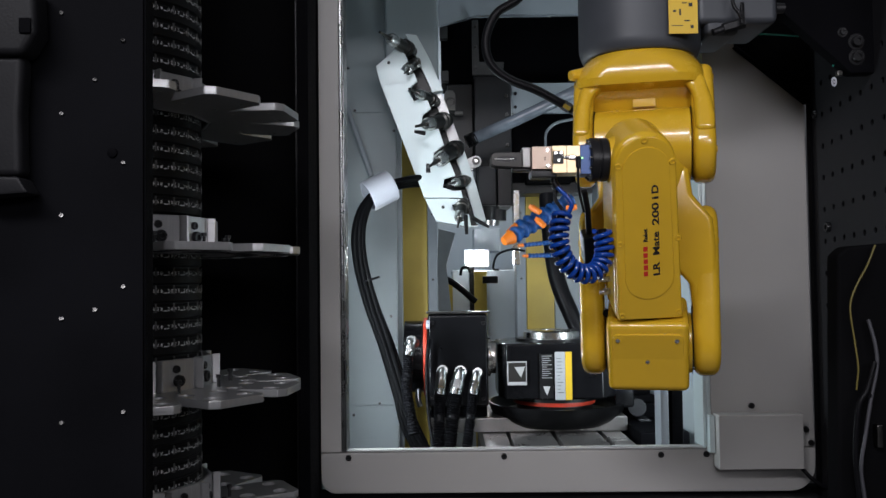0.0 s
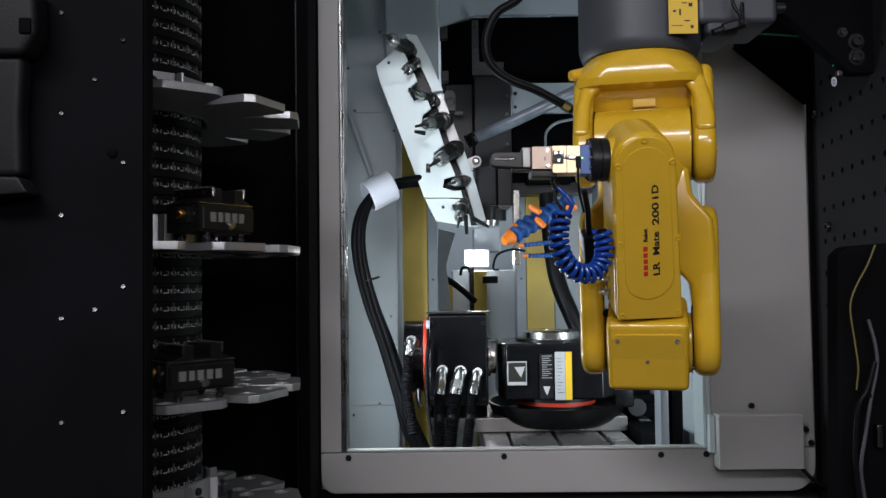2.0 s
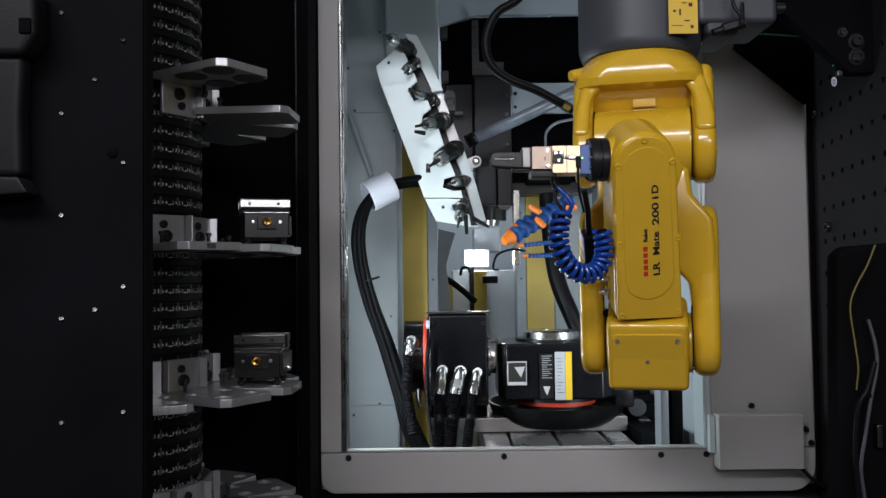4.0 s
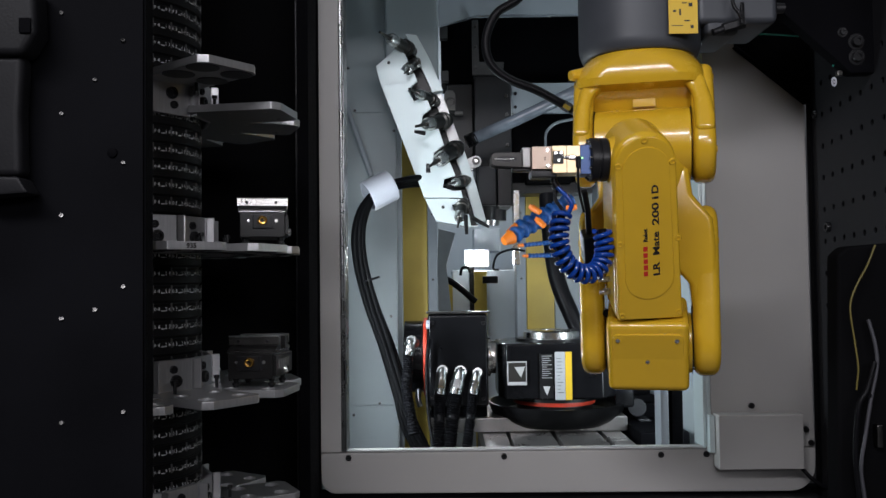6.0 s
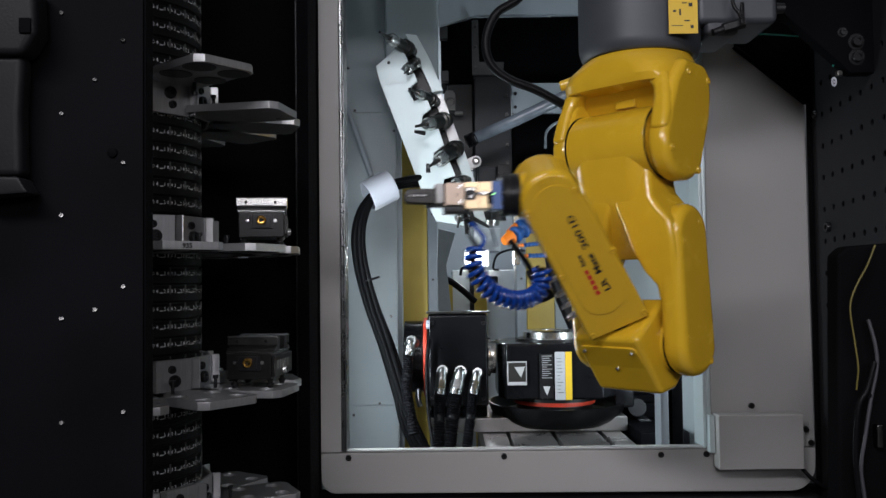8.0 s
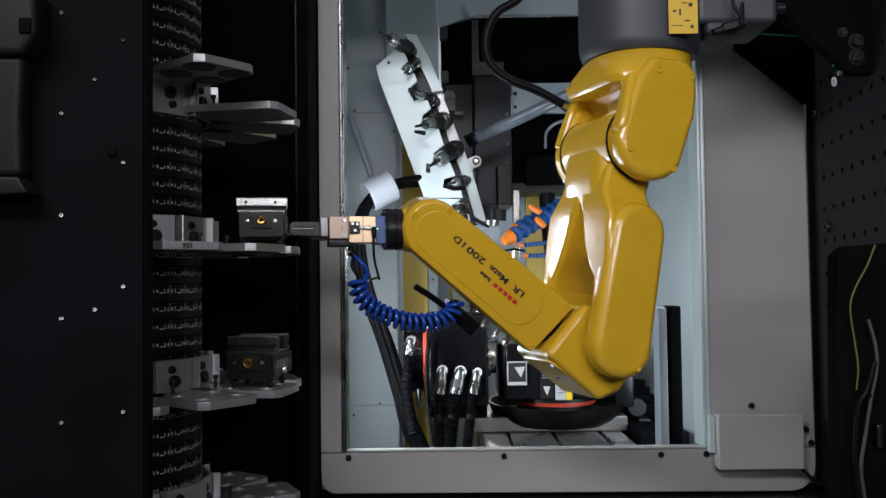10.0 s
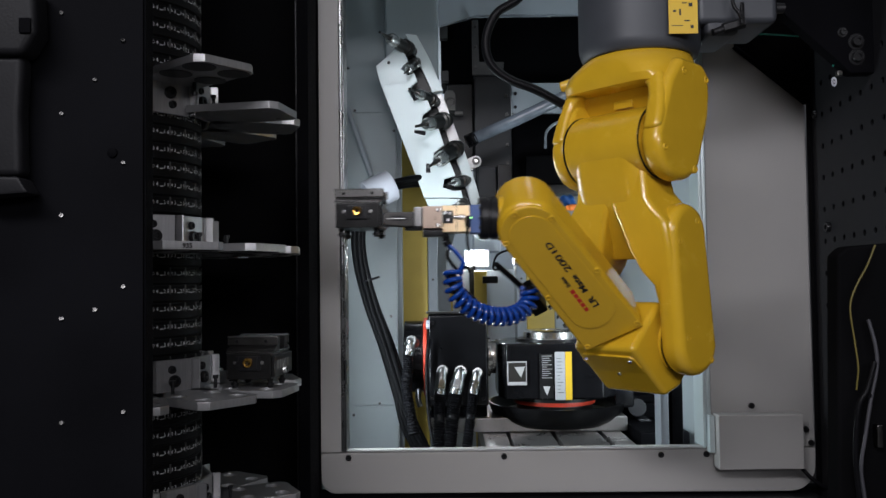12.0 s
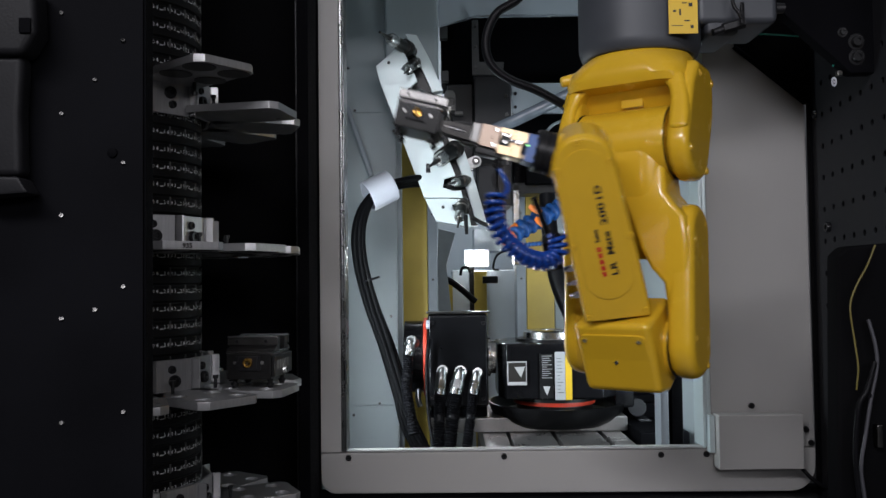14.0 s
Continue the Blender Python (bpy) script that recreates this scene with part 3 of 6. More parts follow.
def coolant_tube():
    t = thing("coolant_tube", "clear ribbed plastic tube on a black fitting", "hose")
    part("tube", tube([(0.0851, 2.25, 1.6742), (0.2218, 2.22, 1.7289), (0.3568, 2.2, 1.7902)], 0.0165, 16, 10, 0.0012, 0.008), CLEAR_GREY, t)
    part("fitting", tube([(0.0669, 2.25, 1.6654), (0.076, 2.25, 1.6698), (0.0912, 2.25, 1.6772)], 0.0195, 16, 4, 0.003, 0.006), BLACK_RUBBER, t)
    t = thing("air_hose", "thin blue-grey hose bent behind the robot", "hose")
    part("hose", tube([(0.2946, 2.4, 1.6708), (0.2936, 2.36, 1.7075), (0.3184, 2.33, 1.7286), (0.3733, 2.33, 1.7405)], 0.004), RAIL_GREY, t)


CLEAR_GREY = node_material("clear_ribbed_plastic", (0.13, 0.15, 0.18), 0.15, vary=0.2, scale=30)
coolant_tube()


def robot_hose():
    t = thing("robot_cable", "thick black hose curving down behind the robot", "hose")
    part("hose", tube([(0.1857, 1.6, 1.8751), (0.1472, 1.6, 1.8319), (0.1069, 1.6, 1.8051), (0.0868, 1.6, 1.7564), (0.0948, 1.6, 1.7106), (0.1287, 1.6, 1.6799), (0.1821, 1.6, 1.6575), (0.2332, 1.6, 1.6287), (0.2635, 1.61, 1.613)], 0.0085, 14), BLACK_RUBBER, t)
    part("gland", joined(cyl((0.2311, 1.6, 1.6298), (0.2443, 1.603, 1.6227), 0.0105, None, 8), cyl((0.2443, 1.603, 1.6227), (0.2689, 1.61, 1.6108), 0.0085)), STEEL, t, "bright steel hose gland")


robot_hose()


def tool_disc():
    """A tilted magazine disc that shows its pale front plate, with tools in notches along its edge."""
    t = thing("tool_magazine", "pale aluminium tool magazine plate with clamped cutting tools", "tool magazine")
    yy = 2.12
    m = Matrix(((1, 0, 0, 0), (0, 0, -1, yy), (0, 1, 0, 0), (0, 0, 0, 1)))
    # faces bend a little from facet to facet
    top = [(-0.1638, 1.8391), (-0.1149, 1.8817), (-0.0908, 1.8727), (-0.0825, 1.8525), (-0.0998, 1.8326), (-0.0829, 1.8151), (-0.0671, 1.8207), (-0.0588, 1.799), (-0.1515, 1.7901)]
    mid = [(-0.1501, 1.7887), (-0.0603, 1.7976), (-0.0833, 1.7749), (-0.068, 1.7475), (-0.0379, 1.76), (-0.0255, 1.7283), (-0.047, 1.7114), (-0.0502, 1.6828), (-0.0276, 1.6726), (-0.0076, 1.678), (0.0061, 1.6364),
           (-0.0197, 1.6168), (-0.02, 1.5911), (0.0026, 1.5823), (0.0197, 1.5934), (0.0335, 1.5591), (0.005, 1.5509), (0.0019, 1.5296), (0.0273, 1.5207), (0.0472, 1.5219), (0.0512, 1.5034), (-0.0452, 1.5046)]
    low = [(-0.0438, 1.5031), (0.0526, 1.5019), (0.0581, 1.4905), (0.0241, 1.4881), (0.0211, 1.4739), (0.0465, 1.4679), (0.0662, 1.462), (0.0715, 1.4307), (-0.0161, 1.446)]
    part("front_plate", slab(top, 0.0, 0.012, 0.001, Matrix.Translation((0, 0.010, 0)) @ m), ALU_PALE, t)
    part("front_plate", slab(mid, 0.0, 0.012, 0.001, m), ALU_PALE, t)
    part("front_plate", slab(low, 0.0, 0.012, 0.001, Matrix.Translation((0, 0.010, 0)) @ m), ALU_PALE, t)
    for p in ((-0.1307, 2.116, 1.8477), (0.0013, 2.116, 1.4809)):
        screw("screw", p, (0, -1, 0), 0.004, BLACK_METAL, t)
    rim = [(-0.0905, 1.9334), (-0.0615, 1.9301), (-0.0259, 1.8622), (0.0051, 1.7857), (-0.0225, 1.7802), (-0.055, 1.8567)]
    rim2 = [(-0.0212, 1.7743), (0.0021, 1.7799), (0.0274, 1.7124), (0.0455, 1.6597), (0.0208, 1.6513), (-0.0015, 1.7201)]
    rim3 = [(0.0236, 1.6484), (0.0484, 1.6568), (0.0859, 1.5445), (0.1106, 1.45), (0.0874, 1.4417), (0.0598, 1.5375)]
    part("rim_plate", slab(rim, -0.03, 0.0, 0.001, Matrix.Translation((0, 0.04, 0)) @ m), ALU_PALE, t)
    part("rim_plate", slab(rim2, -0.03, 0.0, 0.001, Matrix.Translation((0, 0.05, 0)) @ m), ALU, t, "dull steel rim segment")
    part("rim_plate", slab(rim3, -0.03, 0.0, 0.001, Matrix.Translation((0, 0.04, 0)) @ m), ALU_PALE, t)
    part("core", slab([(-0.0936, 1.9188), (-0.0506, 1.8625), (-0.0154, 1.7713), (0.0266, 1.6541), (0.0656, 1.5375), (0.0931, 1.4387), (0.0454, 1.4364), (-0.0173, 1.6111), (-0.0874, 1.8161)], -0.03, 0.0, 0.003, Matrix.Translation((0, 0.055, 0)) @ m), BLACK_METAL, t, "black core behind the plate")
    # tool holders: a chuck, a nut and a cutter each
    for base, tip, r in (((-0.0829, 2.14, 1.8867), (-0.1465, 2.03, 1.9002), 1.15), ((-0.0649, 2.15, 1.8542), (-0.0888, 2.06, 1.8062), 0.8), ((-0.0212, 2.15, 1.7576), (-0.0773, 2.04, 1.7639), 0.9), ((0.007, 2.15, 1.7049), (-0.0616, 2.03, 1.6695), 1.2),
                         ((0.0349, 2.15, 1.6321), (-0.0329, 2.03, 1.5707), 1.25), ((0.0568, 2.15, 1.5509), (0.0159, 2.08, 1.5348), 0.8), ((0.0498, 2.13, 1.4886), (0.0361, 2.04, 1.4262), 1.0)):
        a, b = Vector(base), Vector(tip)
        r *= 0.84
        m = Matrix.Translation(a) @ (b - a).to_track_quat("Z", "Y").to_matrix().to_4x4()
        n = (b - a).length
        h = part("tool_holder", lathe([(0, -0.02), (0.016 * r, -0.02), (0.019 * r, -0.004), (0.0225 * r, 0.0), (0.0225 * r, 0.006), (0.0185 * r, 0.008), (0.0185 * r, 0.012), (0.0225 * r, 0.014), (0.0225 * r, 0.020),
                                       (0.017 * r, 0.023), (0.0155 * r, n * 0.45), (0, n * 0.45)], m, 22), STEEL_DARK, t, "dark steel tool holder")
        part("collet_nut", lathe([(0.0150 * r, n * 0.45), (0.0165 * r, n * 0.47), (0.0165 * r, n * 0.60), (0.0120 * r, n * 0.68), (0.006 * r, n * 0.68), (0.006 * r, n * 0.45)], m, 10), STEEL, h, "bright steel collet nut")
        part("cutter", lathe([(0, n * 0.6), (0.0050 * r, n * 0.6), (0.0050 * r, n * 0.82), (0.0036 * r, n * 0.84), (0.0036 * r, n), (0, n)], m, 10), STEEL_DARK, h)
    for p, q in (((-0.0405, 2.05, 1.6563), (-0.0648, 2.04, 1.659)), ((-0.0334, 2.05, 1.5596), (-0.0345, 2.05, 1.5817)), ((0.0561, 2.06, 1.4547), (0.0576, 2.04, 1.4095)), ((0.0732, 2.08, 1.4505), (0.1146, 2.08, 1.4277))):
        part("clamp_pin", cyl(p, q, 0.006, 0.004, 12), BLACK_METAL, t)


tool_disc()


def cable_bundle():
    t = thing("cable_bundle", "bundle of black cables held by a white plastic sleeve", "cables")
    core = [Vector(p) for p in ((0.0100, 2.19, 1.548), (-0.0575, 2.13, 1.547), (-0.0981, 2.08, 1.5391), (-0.1455, 2.04, 1.52), (-0.1796, 2.02, 1.4817), (-0.1957, 2.0, 1.4159), (-0.1925, 2.0, 1.3357), (-0.172, 2.0, 1.2423), (-0.141, 2.0, 1.1491), (-0.1076, 2.0, 1.0429), (-0.0871, 2.0, 0.9702), (-0.0600, 2.0, 0.9180), (-0.0330, 2.0, 0.8700))]
    random.seed(3)
    for k in range(8):
        a = k * math.tau / 8
        line = []
        for i, p in enumerate(core):
            sp = 0.011 + 0.004 * math.sin(i * 0.9 + k)
            line.append(p + Vector((math.cos(a) * sp, -math.sin(a) * sp * 0.8, math.sin(a + 1) * sp * 0.7)))
        part("cable", tube(line, 0.0074, 10, 8, 0.0006, 0.007), CABLE_BLACK, t)
    part("sleeve", lathe([(0.034, -0.033), (0.037, -0.034), (0.0385, -0.031), (0.0385, 0.031), (0.037, 0.034), (0.034, 0.033), (0.034, -0.033)],
                         Matrix.Translation((-0.151, 2.04, 1.516)) @ Matrix.Rotation(radians(62), 4, "Y") @ Matrix.Rotation(radians(-16), 4, "X"), 40), WHITE_PLASTIC, t, "white plastic pipe sleeve")
    part("cable_tie", ring((-0.1728, 2.0, 1.3035), (-0.1715, 2.0, 1.2995), 0.023, 0.019, 20), BLACK_RUBBER, t)


cable_bundle()


def rotary_table():
    t = thing("rotary_table", "black two-axis rotary table with red seal rings", "rotary table")
    # tilting motor block
    x0, x1 = -0.0401, 0.1055
    b = part("motor_block", box(x0, x1, 2.05, 2.24, 0.9915, 1.2165, 0.008, 3), TABLE_BLACK, t)
    part("block_lid", box(x0 - 0.003, x1 + 0.006, 2.045, 2.10, 1.2178, 1.2219, 0.0005), STEEL_DARK, b, "thin dull steel lid")
    for p in ((-0.0281, 2.049, 1.1955), (0.0945, 2.049, 1.194), (0.0933, 2.049, 1.0124), (-0.0289, 2.049, 1.014)):
        screw("screw", p, (0, -1, 0), 0.005, BLACK_METAL, b)
    zc = 1.106
    part("red_ring", cyl((x0 - 0.002, 2.15, zc), (x0 - 0.011, 2.15, zc), 0.098, None, 48, 0.002), RED, t, "red seal ring")
    part("gear_case", cyl((x0 - 0.0115, 2.16, zc), (x0 - 0.06, 2.16, zc), 0.090, None, 48, 0.004), TABLE_BLACK, t)
    part("ring_cover", cyl((x0 - 0.002, 2.15, zc - 0.01), (x0 + 0.02, 2.15, zc - 0.01), 0.100, None, 48, 0.002), BLACK_METAL, t)
    part("white_tag", box(x0 - 0.003, x0 + 0.006, 2.042, 2.049, 1.182, 1.2024, 0.001), WHITE_PLASTIC, t)
    # pivot
    pz = 1.1057
    part("pivot", joined(cyl((x1 + 0.001, 2.13, pz), (x1 + 0.009, 2.13, pz), 0.05, None, 36, 0.002), cyl((x1 + 0.009, 2.13, pz), (x1 + 0.022, 2.13, pz), 0.042, None, 36, 0.002)), STEEL, t, "ground steel pivot flange")
    # table housing
    cx, cy = 0.2789, 2.17
    zt, zb = 1.1428, 1.0074
    out = [(cx + x, cy + y) for x, y in ((-0.146, -0.060), (-0.131, -0.1185), (0.105, -0.1185), (0.146, -0.070), (0.146, 0.070), (0.090, 0.122), (-0.090, 0.122), (-0.146, 0.070))]
    h = part("housing", slab(out, zb, zt, 0.006, seg=3), TABLE_BLACK, t)
    part("table_ring", lathe([(0.03, 0), (0.072, 0), (0.072, 0.016), (0.066, 0.020), (0.03, 0.020), (0.03, 0)], Matrix.Translation((cx - 0.005, cy, zt + 0.006)), 48), STEEL, t, "bright steel table ring")
    part("table_neck", cyl((cx - 0.005, cy, zt), (cx - 0.005, cy, zt + 0.006), 0.09, None, 48), BLACK_METAL, t)
    part("red_ring", cyl((cx, cy, zb - 0.010), (cx, cy, zb - 0.021), 0.103, None, 48, 0.002), RED, t, "red seal ring")
    part("skirt_ring", cyl((cx, cy, zb), (cx, cy, zb - 0.0095), 0.112, None, 48), BLACK_METAL, t)
    part("lower_drum", cyl((cx, cy, zb - 0.0215), (cx, cy, zb - 0.060), 0.096, None, 48, 0.003), BLACK_METAL, t)
    part("bowl", lathe([(0.07, 0.0), (0.10, 0.001), (0.128, 0.007), (0.150, 0.020), (0.166, 0.038), (0.174, 0.060), (0.168, 0.061), (0.158, 0.042), (0.142, 0.024), (0.10, 0.010), (0.07, 0.010), (0.07, 0.0)], Matrix.Translation((cx + 0.005, cy, zb - 0.078)), 56), BOWL_BLACK, t, "black bowl-shaped base")
    part("end_case", box(cx + 0.14, cx + 0.19, 2.10, 2.24, zb - 0.03, zt - 0.02, 0.008), TABLE_BLACK, t)
    # front marks
    fy = cy - 0.1195
    lg = part("mark_plate", box(0.1513, 0.1976, fy - 0.0036, fy - 0.0016, 1.0437, 1.1006, 0.0005), WHITE_PRINT, t, "white framed maker's mark")
    part("mark_field", box(0.1534, 0.1956, fy - 0.0042, fy - 0.0036, 1.0519, 1.0979), BLACK_PRINT, lg)
    part("mark_triangle", slab([(0.1679, 1.0871), (0.1937, 1.0882), (0.1838, 1.0626)], 0, 0.0008, 0, Matrix(((1, 0, 0, 0), (0, 0, -1, fy - 0.0042), (0, 1, 0, 0), (0, 0, 0, 1)))), WHITE_PRINT, lg)
    tx = part("text_plate", box(0.2289, 0.2615, fy - 0.0030, fy - 0.0016, 1.0104, 1.1174, 0.0005), BLACK_METAL, t, "black plate with small white print")
    for k in range(11):
        z = 1.1133 - 0.0052 * k
        part("print_bar", box(0.2343, 0.2343 + (0.024, 0.018, 0.022, 0.015, 0.024, 0.012)[k % 6], fy - 0.0036, fy - 0.0030, z - 0.0014, z), WHITE_PRINT, tx)
    part("print_triangle", slab([(0.2365, 1.0403), (0.2542, 1.04), (0.2456, 1.0185)], 0, 0.0006, 0, Matrix(((1, 0, 0, 0), (0, 0, -1, fy - 0.0030), (0, 1, 0, 0), (0, 0, 0, 1)))), WHITE_PRINT, tx)
    lb = part("rating_plate", box(0.2656, 0.2901, fy - 0.0034, fy - 0.0016, 1.0073, 1.1224, 0.0005), LABEL_WHITE, t, "silver rating plate with small print")
    for k in range(11):
        z = 1.1075 - 0.0082 * k
        part("print_bar", box(0.271, 0.271 + 0.006 + 0.010 * random.random(), fy - 0.0038, fy - 0.0034, z - 0.0012, z), BLACK_PRINT, lb)
    part("label_edge", box(0.2908, 0.3064, fy - 0.0034, fy - 0.0016, 1.0071, 1.1221, 0.0005), LABEL_YELLOW, t, "yellow label edge")
    # foot plates
    tp = thing("machine_table", "grey machined steel table with dark slots", "machine table")
    zt2 = 0.9251
    for x_0, x_1 in ((0.0897, 0.1479), (0.1558, 0.2564), (0.267, 0.3702), (0.3808, 0.4284)):
        part("table_strip", box(x_0, x_1, 1.86, 2.40, zt2 - 0.05, zt2, 0.002), TABLE_STEEL, tp)
    part("table_core", box(0.0897, 0.4284, 1.87, 2.38, zt2 - 0.16, zt2 - 0.052), BLACK_METAL, tp)
    part("riser", box(-0.0360, 0.4452, 2.08, 2.30, zt2 + 0.001, zt2 + 0.036, 0.003), TABLE_STEEL, tp)
    part("motor_foot", box(x0 + 0.004, x1 - 0.002, 2.09, 2.28, zt2 + 0.037, 0.9905, 0.004), BLACK_PAINT, tp)
    cv = thing("bellows_cover", "dark folded way cover beside the table", "cover")
    part("fold", box(0.4448, 0.5588, 1.95, 2.3, zt2 - 0.05, zt2 + 0.02, 0.004), BLACK_PAINT, cv)
    for k in range(4):
        part("fold", box(0.4470 + 0.006 * k, 0.5560, 2.14 + 0.03 * k, 2.165 + 0.03 * k, zt2 + 0.021, zt2 + 0.060 + 0.015 * k, 0.003), BLACK_PAINT, cv)
    part("slope", slab([(0.4731, 0.9508), (0.5037, 0.9504), (0.6157, 0.8607), (0.5713, 0.8613)], -0.1, 0.0, 0.003, Matrix(((1, 0, 0, 0), (0, 0, -1, 2.1), (0, 1, 0, 0), (0, 0, 0, 1)))), SLATE, cv)
    part("pipe_end", cyl((0.4737, 2.1, 0.9784), (0.4872, 2.16, 0.9693), 0.022, None, 28, 0.003), SLATE, cv)


TABLE_BLACK = node_material("glossy_black_enamel", (0.006, 0.006, 0.007), 0.18, vary=0.2, spread=0.05, spec=0.2)
BOWL_BLACK = node_material("oiled_black_casting", (0.005, 0.005, 0.0055), 0.32, vary=0.3, spec=0.10, bump=0.15)
TABLE_STEEL = node_material("machined_cast_iron", (0.25, 0.24, 0.235), 0.26, metal=0.75, vary=0.14, scale=14)
rotary_table()


def table_hoses():
    spec = (((-0.0064, 2.03, 1.078), (-0.0123, 2.01, 1.0272), (-0.0145, 1.99, 0.9513), (-0.0151, 1.97, 0.8901), 1.0), ((0.0367, 2.03, 1.0747), (0.0237, 2.01, 1.0267), (0.0145, 1.99, 0.9509), (0.0057, 1.97, 0.8899), 1.15),
            ((0.0771, 2.03, 1.0716), (0.0663, 2.01, 1.0262), (0.0553, 1.99, 0.9504), (0.0474, 1.97, 0.8893), 0.9), ((-0.0773, 1.97, 1.1544), (-0.0837, 1.96, 1.1254), (-0.0868, 1.95, 1.0491), (-0.0704, 1.93, 0.9500), 0.9))
    for p, q, s, e, r in spec:
        p, q, s, e = Vector(p), Vector(q), Vector(s), Vector(e)
        t = thing("hydraulic_hose", "black ribbed hose with a bright steel elbow fitting", "hose", group="hoses of the rotary table")
        part("elbow_fitting", tube([p + Vector((0.008, 0.045, -0.004)), p + Vector((0.003, 0.01, 0.004)), p, p.lerp(q, 0.35)], 0.0128 * r, 14, 6), FITTING_STEEL, t, "bright steel elbow")
        part("banjo_ring", ring(p + Vector((0.003, 0.008, 0.002)), p + Vector((0.001, -0.006, 0.006)), 0.0128 * r, 0.0072 * r, 24), FITTING_STEEL, t)
        part("banjo_bolt", cyl(p + Vector((0.003, 0.008, 0.002)), p + Vector((0.0015, -0.004, 0.0050)), 0.0072 * r, None, 6), BLACK_METAL, t)
        part("nut", joined(cyl(p.lerp(q, 0.35), p.lerp(q, 0.75), 0.0148 * r, None, 6, 0.001), cyl(p.lerp(q, 0.75), q, 0.0140 * r, None, 16)), FITTING_STEEL, t, "hexagonal steel nut")
        part("hose", tube([q, q.lerp(s, 0.5), s, e], 0.0146 * r, 12, 8, 0.0030, 0.0062), BLACK_RUBBER, t)
    t = thing("drain_fitting", "small steel fitting with a thin black cable", "fitting")
    part("body", tube([(-0.063, 2.06, 1.0346), (-0.0643, 2.05, 1.0156), (-0.0591, 2.05, 0.9953)], 0.007, 10, 6), FITTING_STEEL, t)
    part("cable", tube([(-0.0351, 2.03, 1.1589), (-0.0426, 2.03, 1.0918), (-0.0408, 2.02, 0.9995), (-0.0296, 2.0, 0.9103)], 0.004), BLACK_RUBBER, t)


table_hoses()


def nozzles():
    """Jointed coolant nozzles: a chain of ball segments each."""
    def chain(t, a, b, r, n, sag=0.0):
        a, b = Vector(a), Vector(b)
        for k in range(n):
            p = a.lerp(b, k / n) + Vector((0, 0, -sag * math.sin(math.pi * k / n)))
            q = a.lerp(b, (k + 1.15) / n) + Vector((0, 0, -sag * math.sin(math.pi * (k + 1) / n)))
            part("segment", lathe([(r * 0.55, 0), (r * 0.98, 0.18), (r, 0.4), (r * 0.8, 0.62), (r * 0.62, 0.8), (r * 0.70, 1.0), (0, 1.0)],
                                  Matrix.Translation(p) @ (q - p).to_track_quat("Z", "Y").to_matrix().to_4x4() @ Matrix.Diagonal((1, 1, (q - p).length, 1)), 14), BLUE_PLASTIC, t)
        d = (a - b).normalized()
        part("tip", cyl(a + d * 0.004, a + d * (0.012 + r * 0.9), r * 0.85, r * 0.5, 16), ORANGE, t, "orange nozzle tip")
    for a, b, r, n in (((0.17, 2.05, 1.4032), (0.2859, 2.12, 1.4706), 0.021, 6), ((0.1867, 2.08, 1.4226), (0.3248, 2.14, 1.4961), 0.021, 7), ((0.198, 2.06, 1.3813), (0.2819, 2.1, 1.3903), 0.006, 9), ((0.2052, 2.04, 1.3546), (0.2813, 2.1, 1.3567), 0.006, 8)):
        t = thing("coolant_nozzle", "blue jointed coolant nozzle with an orange tip", "nozzle", group="coolant nozzles")
        chain(t, a, b, r, n)
    for a, b in (((0.2187, 2.06, 1.472), (0.2436, 2.04, 1.4536)), ((0.2309, 2.05, 1.4408), (0.25, 2.03, 1.4188)), ((0.3156, 2.1, 1.4742), (0.3409, 2.1, 1.4767))):
        t = thing("nozzle_valve", "orange plastic shut-off valve on the nozzles", "valve", group="nozzle valves")
        a, b = Vector(a), Vector(b)
        part("lever", slab(rounded(-0.009, 0.009, -0.006, 0.006, 0.003), -0.003, 0.003, 0.001, Matrix.Translation(a) @ (b - a).to_track_quat("X", "Y").to_matrix().to_4x4()), ORANGE, t)
        part("stem", cyl(a, a.lerp(b, 0.7), 0.0085, 0.007, 14, 0.001), ORANGE, t)
    t = thing("coolant_hose", "thick black hose running down behind the robot", "hose")
    part("hose", tube([(0.2848, 2.3, 1.527), (0.287, 2.28, 1.441), (0.3004, 2.25, 1.3038), (0.3316, 2.22, 1.2073), (0.3708, 2.2, 1.1128)], 0.022, 14), BLACK_RUBBER, t)


nozzles()

# ------------------------------------------------------------------ carousel cabinet
CABINET_BLACK = node_material("blue_black_powder_coat", (0.0042, 0.0043, 0.0054), 0.6, vary=0.25, spec=0.03, bump=0.3, bump_scale=1200, scale=6)


